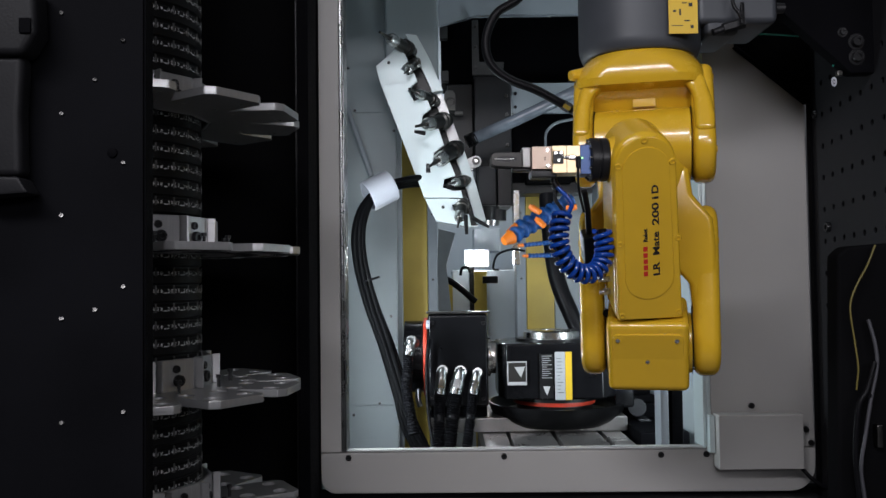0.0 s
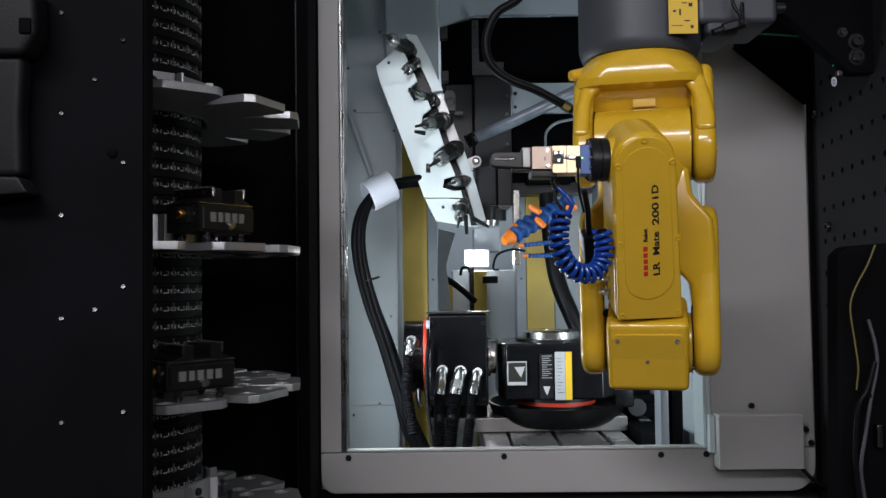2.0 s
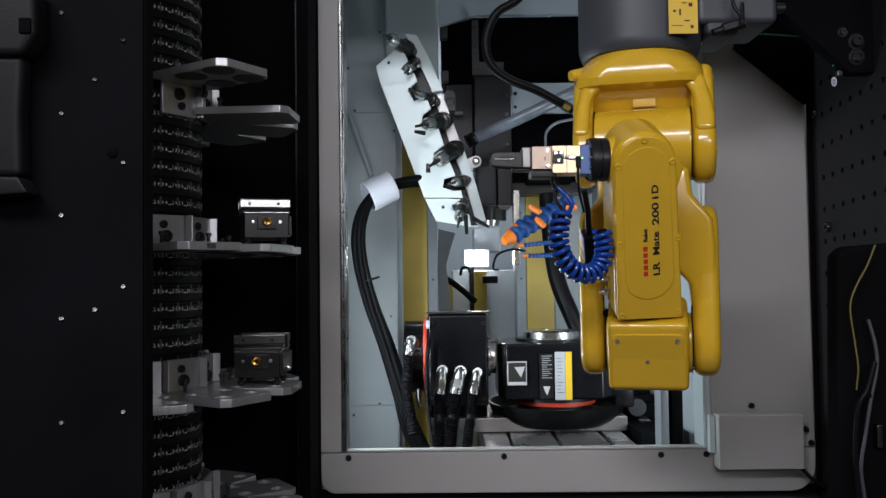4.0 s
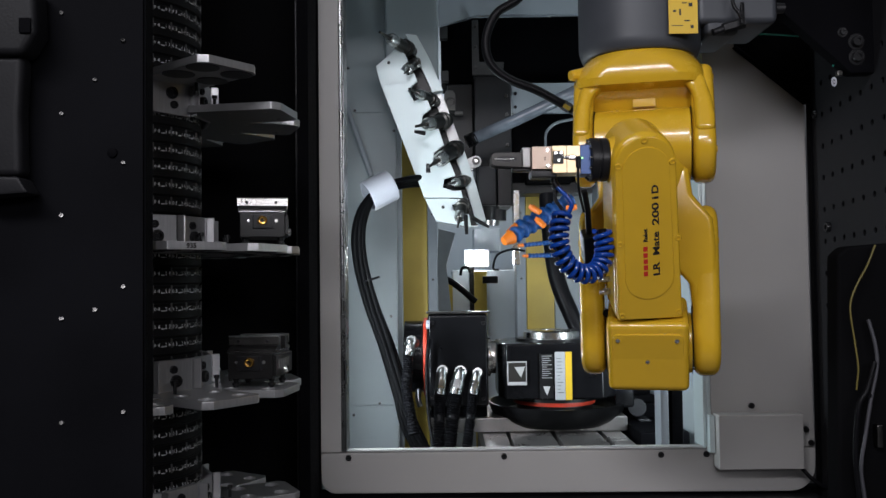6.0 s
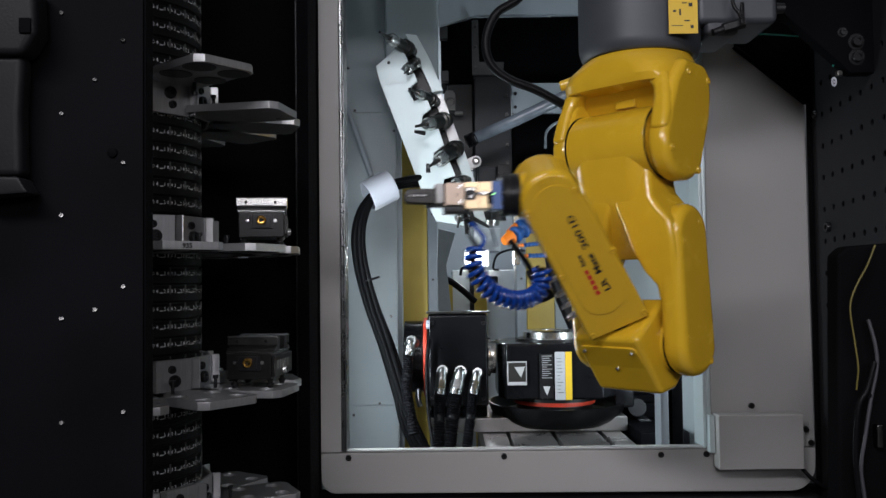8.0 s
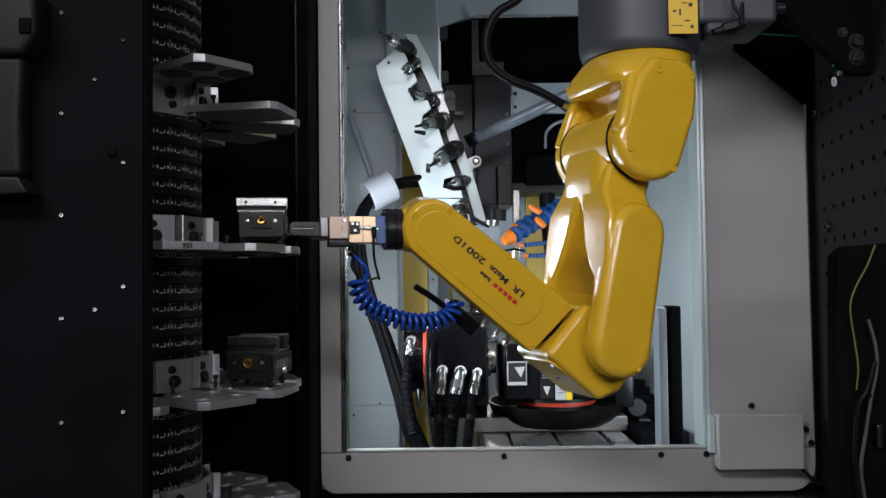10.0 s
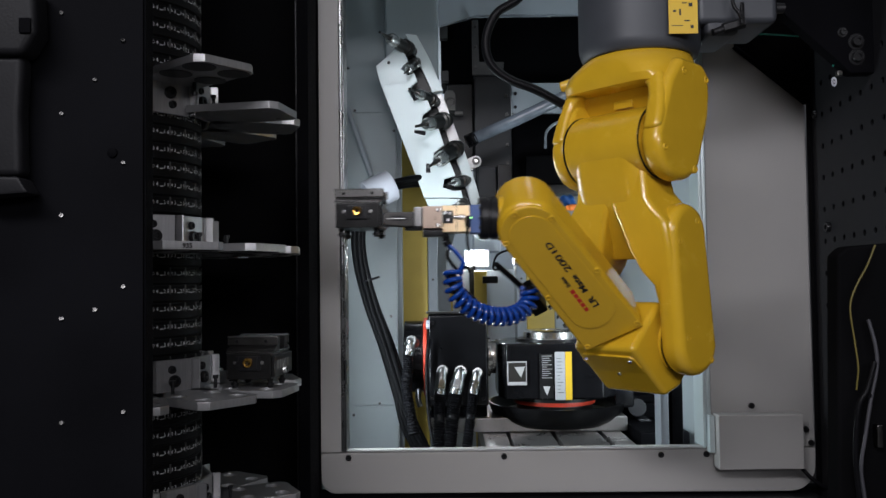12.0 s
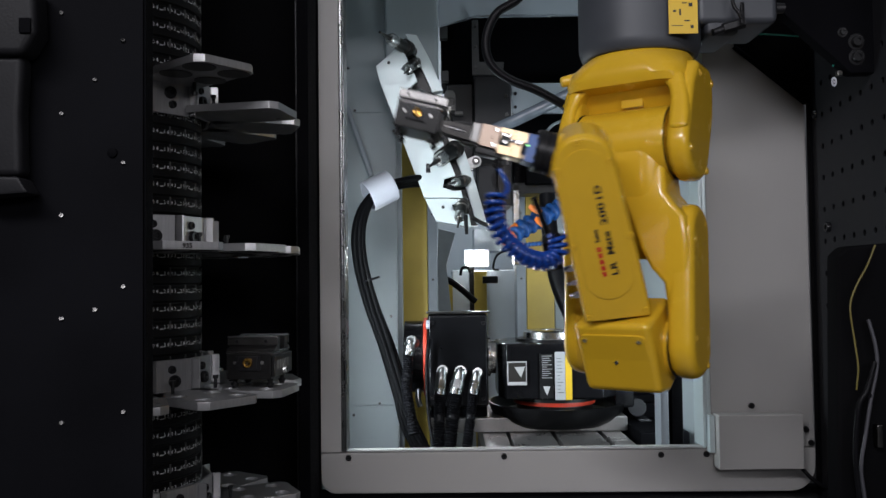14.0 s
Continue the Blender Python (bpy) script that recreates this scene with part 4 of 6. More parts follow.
def cabinet():
    t = thing("storage_cabinet", "black powder-coated steel carousel cabinet open at one side", "cabinet")
    f = part("front_panel", box(-1.1, -0.3445, 0.972, 0.985, 0.2, 2.2, 0.0012), CABINET_BLACK, t)
    part("panel_edge", box(-0.3440, -0.3425, 0.975, 1.00, 0.2, 2.2), BLACK_PAINT, t)
    for at in ((-0.4388, 0.972, 1.6139), (-0.3673, 0.972, 1.5806), (-0.3999, 0.972, 1.5355), (-0.4383, 0.972, 1.4965), (-0.3671, 0.972, 1.4386), (-0.4379, 0.972, 1.3788), (-0.367, 0.972, 1.2962), (-0.3993, 0.972, 1.2701), (-0.4374, 0.972, 1.2602), (-0.3668, 0.972, 1.1533), (-0.437, 0.972, 1.142)):
        screw("screw", at, (0.25, -1, 0.3), 0.0026, STEEL_DARK, f)
    part("knob", lathe([(0, 0.003), (0.003, 0.003), (0.0055, 0.002), (0.006, 0)], Matrix.Translation((-0.3795, 0.972, 1.4505)) @ Matrix.Rotation(radians(90), 4, "X"), 20), BLACK_PAINT, f)
    part("back_panel", box(-1.1, -0.25, 1.712, 1.719, 0.2, 2.2), BLACK_DEEP, t)
    s = part("side_post", box(-0.2755, -0.2530, 1.60, 1.711, 0.2, 2.2, 0.003), BLACK_PAINT, t)
    part("post_bead", box(-0.2795, -0.2758, 1.61, 1.640, 0.2, 2.2, 0.001), BLACK_METAL, s)
    for z in (0.90, 0.985, 1.11, 1.225, 1.34, 1.45, 1.56, 1.66, 1.78):
        for dy, dz in ((1.66, 0.0), (1.69, 0.012)):
            part("rivet", cyl((-0.277, dy - 0.03, z + dz), (-0.2750, dy - 0.03, z + dz), 0.0022, None, 10), STEEL, s)
    part("floor_panel", box(-1.1, -0.28, 1.0, 1.59, 0.2, 0.22), BLACK_PAINT, t)
    part("roof_panel", box(-1.1, -0.28, 0.99, 1.70, 2.2, 2.22), BLACK_PAINT, t)
    part("left_panel", box(-1.1, -1.085, 0.99, 1.70, 0.23, 2.19), BLACK_DEEP, t)
    # handheld unit hanging on the front
    h = thing("hand_unit", "black handheld scanner hanging on the cabinet front", "scanner")
    m = Matrix(((1, 0, 0, 0), (0, 0, -1, 0.968), (0, 1, 0, 0), (0, 0, 0, 1)))
    part("head", slab([(-0.526, 1.6359), (-0.4519, 1.635), (-0.4492, 1.5811), (-0.4641, 1.5553), (-0.5254, 1.5561)], 0.0, 0.038, 0.008, m, seg=3), HAND_BLACK, h)
    part("grip", slab([(-0.5247, 1.5581), (-0.4678, 1.5574), (-0.4712, 1.4919), (-0.4696, 1.4209), (-0.5237, 1.4216)], 0.0, 0.028, 0.008, m, seg=3), HAND_BLACK, h)
    part("foot", slab([(-0.5237, 1.421), (-0.4696, 1.4203), (-0.4581, 1.4012), (-0.5235, 1.3976)], 0.0, 0.034, 0.004, m), HAND_BLACK, h)
    part("window", box(-0.4668, -0.453, 0.927, 0.931, 1.578, 1.5958, 0.002), BLACK_PAINT, h)


HAND_BLACK = node_material("black_moulded_plastic", (0.010, 0.010, 0.0112), 0.45, vary=0.2, bump=0.2, spec=0.15)
cabinet()

# ------------------------------------------------------------------ carousel
CX, CY, CZ = -0.49, 1.31, 0.25
R_IN, R_OUT = 0.124, 0.264
ROW_PITCH = 0.026
CAROUSEL = thing("tool_carousel", "black rotary drum with aluminium shelves and white row numbers", "carousel", pose(CX, CY, CZ))


def drum():
    prof = [(0, 0.0), (0.112, 0.0)]
    z0 = 1.675 + 0.013 - CZ - 34 * ROW_PITCH
    for k in range(45):
        z = z0 + k * ROW_PITCH
        prof += [(0.1085, z - 0.0035), (0.1085, z - 0.0005), (0.112, z + 0.002), (0.112, z + ROW_PITCH - 0.006)]
    prof += [(0.112, 1.9), (0, 1.9)]
    part("drum", lathe(prof, None, 72), DRUM_BLACK, CAROUSEL)


DRUM_BLACK = node_material("black_drum_coating", (0.004, 0.004, 0.0045), 0.5, spec=0.12, vary=0.25, scale=12)
drum()


def glyphs(size):
    """Vertices and faces of the ten digits, with their widths."""
    out = {}
    for ch in "0123456789":
        cu = bpy.data.curves.new("digit", "FONT")
        cu.body, cu.size, cu.resolution_u = ch, size, 1
        tmp = bpy.data.objects.new("digit", cu)
        scene.collection.objects.link(tmp)
        bpy.context.view_layer.update()
        me = bpy.data.meshes.new_from_object(tmp.evaluated_get(bpy.context.evaluated_depsgraph_get()))
        out[ch] = ([tuple(v.co) for v in me.vertices], [tuple(p.vertices) for p in me.polygons])
        bpy.data.objects.remove(tmp)
        bpy.data.meshes.remove(me)
    return out


def row_numbers():
    digits = glyphs(0.0078)
    verts, faces = [], []
    for col in range(1, 25):
        a0 = 44.5 + 15 * (col - 4)
        for row in range(7, 39):
            z = 1.6795 - ROW_PITCH * (row - 10) - CZ - 0.004
            for word, off in ((f"{col:02d}", -0.0132), (f"{row:02d}", 0.0040)):
                for i, ch in enumerate(word):
                    vs, fs = digits[ch]
                    n = len(verts)
                    for x, y, _ in vs:
                        s = off + i * 0.0056 + x * 0.9
                        a = -radians(a0) + s / 0.1122
                        verts.append((0.1124 * math.cos(a), 0.1124 * math.sin(a), z + y))
                    faces += [tuple(q + n for q in f) for f in fs]
            n = len(verts)
            for s, zz in ((-0.0022, -0.0006), (0.0036, -0.0006), (0.0036, 0.0004), (-0.0022, 0.0004)):
                a = -radians(a0) + s / 0.1122
                verts.append((0.1124 * math.cos(a), 0.1124 * math.sin(a), z + zz))
            faces.append((n, n + 1, n + 2, n + 3))
    me = bpy.data.meshes.new("row_number")
    me.from_pydata(verts, [], faces)
    me.materials.append(NUMBER_WHITE)
    ob = new("row_number", me)
    ob.parent = CAROUSEL
    tagged(ob, "small white printed column and row numbers", kind="stuff")
    verts, faces = [], []
    for col in range(24):
        a0 = -radians(37 + 15 * col)
        for row in range(7, 39):
            z = 1.6795 - ROW_PITCH * (row - 10) - CZ
            n = len(verts)
            for s, zz in ((-0.0011, -0.006), (0.0011, -0.006), (0.0011, 0.007), (-0.0011, 0.007)):
                for rr in (0.1115, 0.1130):
                    a = a0 + s / 0.1122
                    verts.append((rr * math.cos(a), rr * math.sin(a), z + zz))
            faces += [(n + 1, n + 3, n + 5, n + 7), (n, n + 2, n + 3, n + 1), (n + 2, n + 4, n + 5, n + 3), (n + 4, n + 6, n + 7, n + 5), (n + 6, n, n + 1, n + 7)]
    me = bpy.data.meshes.new("divider_strip")
    me.from_pydata(verts, [], faces)
    me.materials.append(STRIP_GREY)
    ob = new("divider_strip", me)
    ob.parent = CAROUSEL
    tagged(ob, "dark grey divider strips between the columns", kind="stuff")


NUMBER_WHITE = node_material("number_print", (0.72, 0.72, 0.72), 0.6, vary=0.05)
STRIP_GREY = node_material("divider_grey", (0.06, 0.06, 0.06), 0.5, vary=0.1)
row_numbers()

SHELF_ALU = node_material("brushed_aluminium_plate", (0.42, 0.42, 0.425), 0.32, metal=0.75, vary=0.10, bump=0.15, bump_scale=160, scale=25, stretch=(1, 10, 1))
W2 = 0.0485
OUTLINE = [(R_IN, -W2), (R_OUT - 0.011, -W2), (R_OUT, -W2 + 0.011), (R_OUT, W2 - 0.011), (R_OUT - 0.011, W2), (R_IN, W2)]
HOLES = [(R_IN + 0.085 + dx, dy, 0.0120) for dx in (-0.028, 0.028) for dy in (-0.028, 0.028)]


def shelf(holes):
    s = part("shelf", slab(OUTLINE, -0.011, 0.0, 0.0008, None, HOLES if holes else ()), SHELF_ALU, CAROUSEL, "milled aluminium shelf plate")
    br = part("bracket", box(R_IN - 0.006, R_IN - 0.0003, -0.031, 0.031, -0.011, 0.045, 0.001, 1), SHELF_ALU, s)
    part("bolt", joined(lathe([(0, 0.003), (0.0035, 0.003), (0.0045, 0.006), (0.008, 0.006), (0.009, 0.004), (0.009, -0.001)], Matrix.Translation((R_IN, 0.002, 0.014)) @ Matrix.Rotation(radians(90), 4, "Y"), 18)), BLACK_METAL, s, "black socket bolt")
    part("bolt", lathe([(0, 0.002), (0.0028, 0.002), (0.0035, 0.004), (0.0055, 0.004), (0.006, 0.0025), (0.006, -0.001)], Matrix.Translation((R_IN, -0.002, 0.031)) @ Matrix.Rotation(radians(90), 4, "Y"), 14), BLACK_METAL, s)
    part("bracket_wing", box(R_IN - 0.0002, R_IN + 0.012, -0.0345, -0.0312, 0.0005, 0.045, 0.001, 1), SHELF_ALU, s)
    part("pin", joined(cyl((R_IN + 0.030, -0.020, 0), (R_IN + 0.030, -0.020, 0.014), 0.0025, None, 10), cyl((R_IN + 0.030, -0.020, 0.014), (R_IN + 0.030, -0.020, 0.019), 0.0042, None, 12)), BLACK_METAL, s, "small black locating pin")
    # flat dark rings stand in for the shade inside the counterbores
    for hx, hy, _ in (HOLES if holes else ()):
        part("counterbore", ring((hx, hy, -0.0116), (hx, hy, -0.0108), 0.0190, 0.0122, 24), BLACK_METAL, s, "flat dark inlay for the shade in a counterbored hole")
    if not holes:
        for dx in (-0.028, 0.028):
            for dy in (-0.028, 0.028):
                part("tapped_hole", cyl((R_IN + 0.085 + dx, dy, -0.0112), (R_IN + 0.085 + dx, dy, -0.0105), 0.0028, None, 10), STEEL, s)
    return s


def shelves():
    made = {}

    def put(has, m):
        if has not in made:
            made[has] = shelf(has)
            made[has].matrix_basis = m
            return made[has]
        return copy_thing(made[has], m)
    for lv, (z, ph, has) in {1: (1.5620, 1.2, False), 2: (1.354, -16.8, True), 3: (1.1434, 0.0, True), 4: (0.957, -6.0, True)}.items():
        for k in range(12):
            if lv == 1 and k in (0, 1):
                continue
            one = put(has, pose(0, 0, z - CZ, 0, 0, -(38.8 + ph - 30 * (k - 1))))
            if lv == 2 and k == 0:
                number = one
    # one shelf hangs upside down, dark discs to the floor as its counterbores' shade
    turned = copy_thing(made[True], pose(0, 0, 1.603 - CZ, 0, 0, -40.0) @ Matrix.Translation((0, 0, -0.011)) @ Matrix.Rotation(math.pi, 4, "X"))
    for hx, hy, _ in HOLES:
        part("counterbore", cyl((hx, hy, 0.0002), (hx, hy, 0.0009), 0.0225, None, 28), BLACK_METAL, turned, "flat dark inlay for the shade in a counterbored hole")
    text_part("edge_number", "935", 0.0088, Matrix.Translation((R_OUT + 0.0003, -0.012, -0.0087)) @ Matrix(((0, 0, 1, 0), (1, 0, 0, 0), (0, 1, 0, 0), (0, 0, 0, 1))), BLACK_PRINT, number, "engraved black number")


shelves()

# ------------------------------------------------------------------ vises
VISE_BLACK = node_material("black_hardened_steel", (0.0075, 0.0073, 0.0072), 0.30, vary=0.2, spec=0.3)
VISE_STEEL = node_material("hardened_jaw_steel", (0.50, 0.49, 0.475), 0.22, metal=1.0, vary=0.1, spread=0.05)


def vise():
    """A small self-centring vise; its screw faces -y, its stamped side +x."""
    v = thing("vise", "small black machine vise with serrated steel jaws and brass screw", "vise", group="vises on the carousel")
    body = part("base_body", box(-0.0335, 0.0335, -0.048, 0.048, 0.0, 0.0378, 0.0015), VISE_BLACK, v)
    part("guide_edge", box(-0.0345, 0.0345, -0.0485, 0.0485, 0.0380, 0.0402, 0.0005, 1), VISE_STEEL, v, "bright ground guide edge")
    part("screw_block", box(-0.0145, 0.0145, -0.0515, -0.0482, 0.0130, 0.0345, 0.0015), BLACK_METAL, v)
    part("screw_guard", slab([(-0.0185, 0.0145), (-0.0165, 0.0125), (0.0165, 0.0125), (0.0185, 0.0145), (0.0185, 0.0340), (-0.0185, 0.0340)], 0.0, 0.0015, 0.0004, Matrix(((1, 0, 0, 0), (0, 0, -1, -0.0482), (0, 1, 0, 0), (0, 0, 0, 1)))), BLACK_METAL, v)
    for x in (-0.0205, 0.0205):
        part("guard_pin", cyl((x, -0.0478, 0.0247), (x, -0.0500, 0.0247), 0.0026, None, 12, 0.0004), STEEL, v, "small bright pin")
    part("spindle", lathe([(0.0026, 0.001), (0.0030, 0.005), (0.0052, 0.0055), (0.0068, 0.004), (0.0074, 0.0), (0.0074, -0.002), (0.0026, -0.002), (0.0026, 0.001)], Matrix.Translation((0, -0.0516, 0.0250)) @ Matrix.Rotation(radians(90), 4, "X"), 24), BRASS, v, "polished brass screw end")
    part("spindle_bore", cyl((0, -0.0500, 0.0250), (0, -0.0518, 0.0250), 0.0026, None, 6), BLACK_METAL, v)
    for s, name in ((-1, "front_jaw"), (1, "rear_jaw")):
        out = [(s * 0.040, 0.0404), (s * 0.040, 0.0425), (s * 0.027, 0.0470), (s * 0.0265, 0.0600), (s * 0.012, 0.0600), (s * 0.012, 0.0404)]
        j = part(name, slab(out, -0.0365, 0.0365, 0.0007, SIDE_V), VISE_BLACK, v)
        y0 = s * 0.0290
        part("jaw_strip", box(-0.0385, 0.0385, min(y0, y0 - s * 0.0022), max(y0, y0 - s * 0.0022), 0.0488, 0.0608, 0.0006, 1), VISE_STEEL, j, "bright hardened jaw strip")
        for x in (-0.024, 0.020):
            part("strip_screw", cyl((x, y0 + s * 0.0002, 0.0545), (x, y0 + s * 0.0005, 0.0545), 0.0024, None, 10), BLACK_METAL, j)
        teeth = bmesh.new()
        for k in range(24):
            x = -0.0372 + k * 0.00323
            vs = [teeth.verts.new(p) for p in ((x - 0.0011, y0 - 0.001, 0.0609), (x + 0.0011, y0 - 0.001, 0.0609), (x + 0.0011, y0 + 0.001, 0.0609), (x - 0.0011, y0 + 0.001, 0.0609), (x, y0, 0.0631))]
            for q in ((0, 1, 4), (1, 2, 4), (2, 3, 4), (3, 0, 4)):
                teeth.faces.new([vs[i] for i in q])
        part("teeth", teeth, VISE_STEEL, j, "row of small gripping teeth")
    side = part("side_plate", box(0.0337, 0.0384, -0.046, 0.046, 0.004, 0.034, 0.0006, 1), VISE_BLACK, v)
    for k, (y, w_) in enumerate(((-0.034, 0.010), (-0.020, 0.008), (-0.008, 0.009), (0.005, 0.009), (0.018, 0.009))):
        part("stamped_bar", box(0.0383, 0.0388, y, y + w_, 0.014, 0.027, 0.0002, 1), STAMP_GREY, side, "plain grey stamped mark")
    part("grip_stud", cyl((0.0384, 0.002, 0.010), (0.0430, 0.002, 0.010), 0.0062, 0.005, 18), STEEL, side, "bright steel grip stud")
    for x in (-0.027, 0.027):
        for y in (-0.030, 0.030):
            part("foot_stud", lathe([(0, 0), (0.0048, 0), (0.0048, -0.003), (0.0034, -0.004), (0.0034, -0.006), (0.0058, -0.0068), (0.0058, -0.010), (0.004, -0.0112), (0.004, -0.0135), (0, -0.0135)], Matrix.Translation((x, y, -0.0002)), 14), BLACK_METAL, v, "black steel clamping stud")
    return v


STAMP_GREY = node_material("stamp_grey", (0.16, 0.155, 0.15), 0.5, vary=0.1)
SIDE_V = Matrix(((0, 0, 1, 0), (1, 0, 0, 0), (0, 1, 0, 0), (0, 0, 0, 1)))
VISE_A = vise()
VISE_B = copy_thing(VISE_A, pose(0, 0, 0))
tagged(VISE_B, "small black machine vise with brass screw on the lower shelf")
VISE_RADIUS = 0.2085

# ------------------------------------------------------------------ robot
BASE = (0.347, 1.468, 1.519)
L1, OFF, LF, O1 = 0.3292, 0.0304, 0.335, 0.058


def robot_joints(wrist, hand):
    """Poses of the arm's links for a wrist centre and a hand turned so."""
    d = Vector(wrist) - Vector(BASE)
    phi = math.atan2(-d.x, -d.y)
    r, z = math.hypot(d.x, d.y) - O1, d.z
    l2 = math.hypot(OFF, LF)
    reach = min(math.hypot(r, z), L1 + l2 - 1e-4)
    a2 = math.atan2(r, -z) - math.acos((L1 * L1 + reach * reach - l2 * l2) / (2 * L1 * reach))
    ex, ez = L1 * math.sin(a2), -L1 * math.cos(a2)
    e = math.atan2(z - ez, r - ex) + math.atan2(OFF, LF)
    turn = Matrix.Translation(BASE) @ Matrix.Rotation(-phi, 4, "Z")
    upper = turn @ Matrix.Translation((0, -O1, 0)) @ Matrix.Rotation(-a2, 4, "X")
    elbow = turn @ Matrix.Translation((0, -O1 - ex, ez)) @ Matrix.Rotation(-e, 4, "X")
    u = -(elbow.to_3x3() @ Vector((0, 1, 0)))
    g = -(hand.to_3x3() @ Vector((0, 1, 0)))
    n = g.cross(u).normalized()
    if n.y > 0:
        n = -n
    fore = Matrix((n, -u, n.cross(-u))).transposed().to_4x4()
    fore.translation = elbow @ Vector((0, 0, -OFF))
    wr = Matrix((n, -g, n.cross(-g))).transposed().to_4x4()
    wr.translation = wrist
    tool = Matrix.Translation(wrist) @ hand.to_3x3().to_4x4()
    return {"turntable": turn, "upper_arm": upper, "elbow": elbow, "forearm": fore, "wrist": wr, "gripper": tool}


SIDE = Matrix(((0, 0, 1, 0), (1, 0, 0, 0), (0, 1, 0, 0), (0, 0, 0, 1)))   # outline x, y -> y, z; thickness -> x


def arc(cy, cz, r, a0, a1, n=8):
    return [(cy + r * math.cos(radians(a0 + (a1 - a0) * k / n)), cz + r * math.sin(radians(a0 + (a1 - a0) * k / n))) for k in range(n + 1)]


def loft(sections, bev=0.0):
    """A skin over closed outlines with the same number of corners."""
    bm = bmesh.new()
    rows = [[bm.verts.new(p) for p in sec] for sec in sections]
    n = len(rows[0])
    for a, b in zip(rows, rows[1:]):
        for k in range(n):
            bm.faces.new((a[k], a[(k + 1) % n], b[(k + 1) % n], b[k]))
    bm.faces.new(rows[0][::-1])
    bm.faces.new(rows[-1])
    bmesh.ops.recalc_face_normals(bm, faces=bm.faces[:])
    bevel(bm, bev, 2, 0.7)
    return smooth(bm, 0.7)


def rrect(x0, x1, y0, y1, r, z, n=5):
    return [(x, y, z) for x, y in rounded(x0, x1, y0, y1, r, n)]


def bolt_head(at, normal, r=0.005, h=0.003):
    a = Vector(at)
    nn = Vector(normal).normalized()
    m = Matrix.Translation(a) @ nn.to_track_quat("Z", "Y").to_matrix().to_4x4()
    return lathe([(0, h * 0.45), (r * 0.5, h * 0.45), (r * 0.5, h), (r * 0.9, h), (r, h * 0.7), (r, -0.002)], m, 14)


def boss(at, normal, r=0.011, h=0.004):
    """A shallow cast lug that carries a screw."""
    nn = Vector(normal).normalized()
    m = Matrix.Translation(at) @ nn.to_track_quat("Z", "Y").to_matrix().to_4x4()
    return lathe([(0, h - 0.0015), (r * 0.45, h - 0.0015), (r * 0.5, h), (r * 0.85, h), (r, h * 0.4), (r * 1.05, -0.003)], m, 18)


ROBOT = thing("industrial_robot", "yellow six-axis industrial robot arm hanging from a grey base", "robot")
LINK = {}


def robot_base():
    zt = BASE[2] + 0.157
    b = part("base", joined(
        lathe([(0, 0), (0.094, 0), (0.099, 0.004), (0.104, 0.02), (0.104, 0.5), (0, 0.5)], Matrix.Translation((BASE[0], BASE[1], zt)), 48)),
        ROBOT_GREY, ROBOT, "grey cast base column")
    part("connector_block", box(BASE[0] + 0.085, BASE[0] + 0.222, BASE[1] - 0.06, BASE[1] + 0.08, zt + 0.048, zt + 0.36, 0.012, 3), ROBOT_GREY, b)
    part("connector_foot", box(BASE[0] + 0.10, BASE[0] + 0.158, BASE[1] - 0.055, BASE[1] + 0.07, zt + 0.030, zt + 0.06, 0.010, 3), ROBOT_GREY, b)
    part("cable_gland", joined(cyl((0.507, 1.40, 1.722), (0.472, 1.40, 1.712), 0.009, n=6), cyl((0.472, 1.40, 1.712), (0.455, 1.40, 1.706), 0.006)), BLACK_METAL, b, "dark cable gland")
    part("drain_cock", tube([(0.484, 1.39, 1.765), (0.486, 1.385, 1.745), (0.492, 1.383, 1.735), (0.497, 1.385, 1.725)], 0.003), BLACK_METAL, b)
    part("cock_lever", box(0.496, 0.503, 1.383, 1.389, 1.715, 1.752, 0.002), BLACK_RUBBER, b)
    part("side_plug", cyl((0.568, 1.42, 1.752), (0.582, 1.42, 1.752), 0.009, n=12), BLACK_METAL, b)
    # warning label
    m = Matrix.Translation((0.3939, 1.359, 1.7261))
    lab = part("warning_label", box(-0.0235, 0.0235, -0.0006, 0.0006, -0.033, 0.026, 0, 1, m), LABEL_YELLOW, b, "yellow warning label with black pictograms")
    for x, z, w_, h_ in ((0.012, 0.014, 0.006, 0.006), (-0.014, 0.004, 0.005, 0.003), (-0.005, 0.002, 0.003, 0.010), (0.006, -0.012, 0.009, 0.002), (-0.010, -0.020, 0.018, 0.001), (0.014, -0.022, 0.005, 0.005), (0.002, 0.017, 0.008, 0.0015)):
        part("pictogram", box(x - w_ / 2, x + w_ / 2, -0.0012, -0.0006, z - h_ / 2, z + h_ / 2, 0, 1, m), BLACK_PRINT, lab)


robot_base()


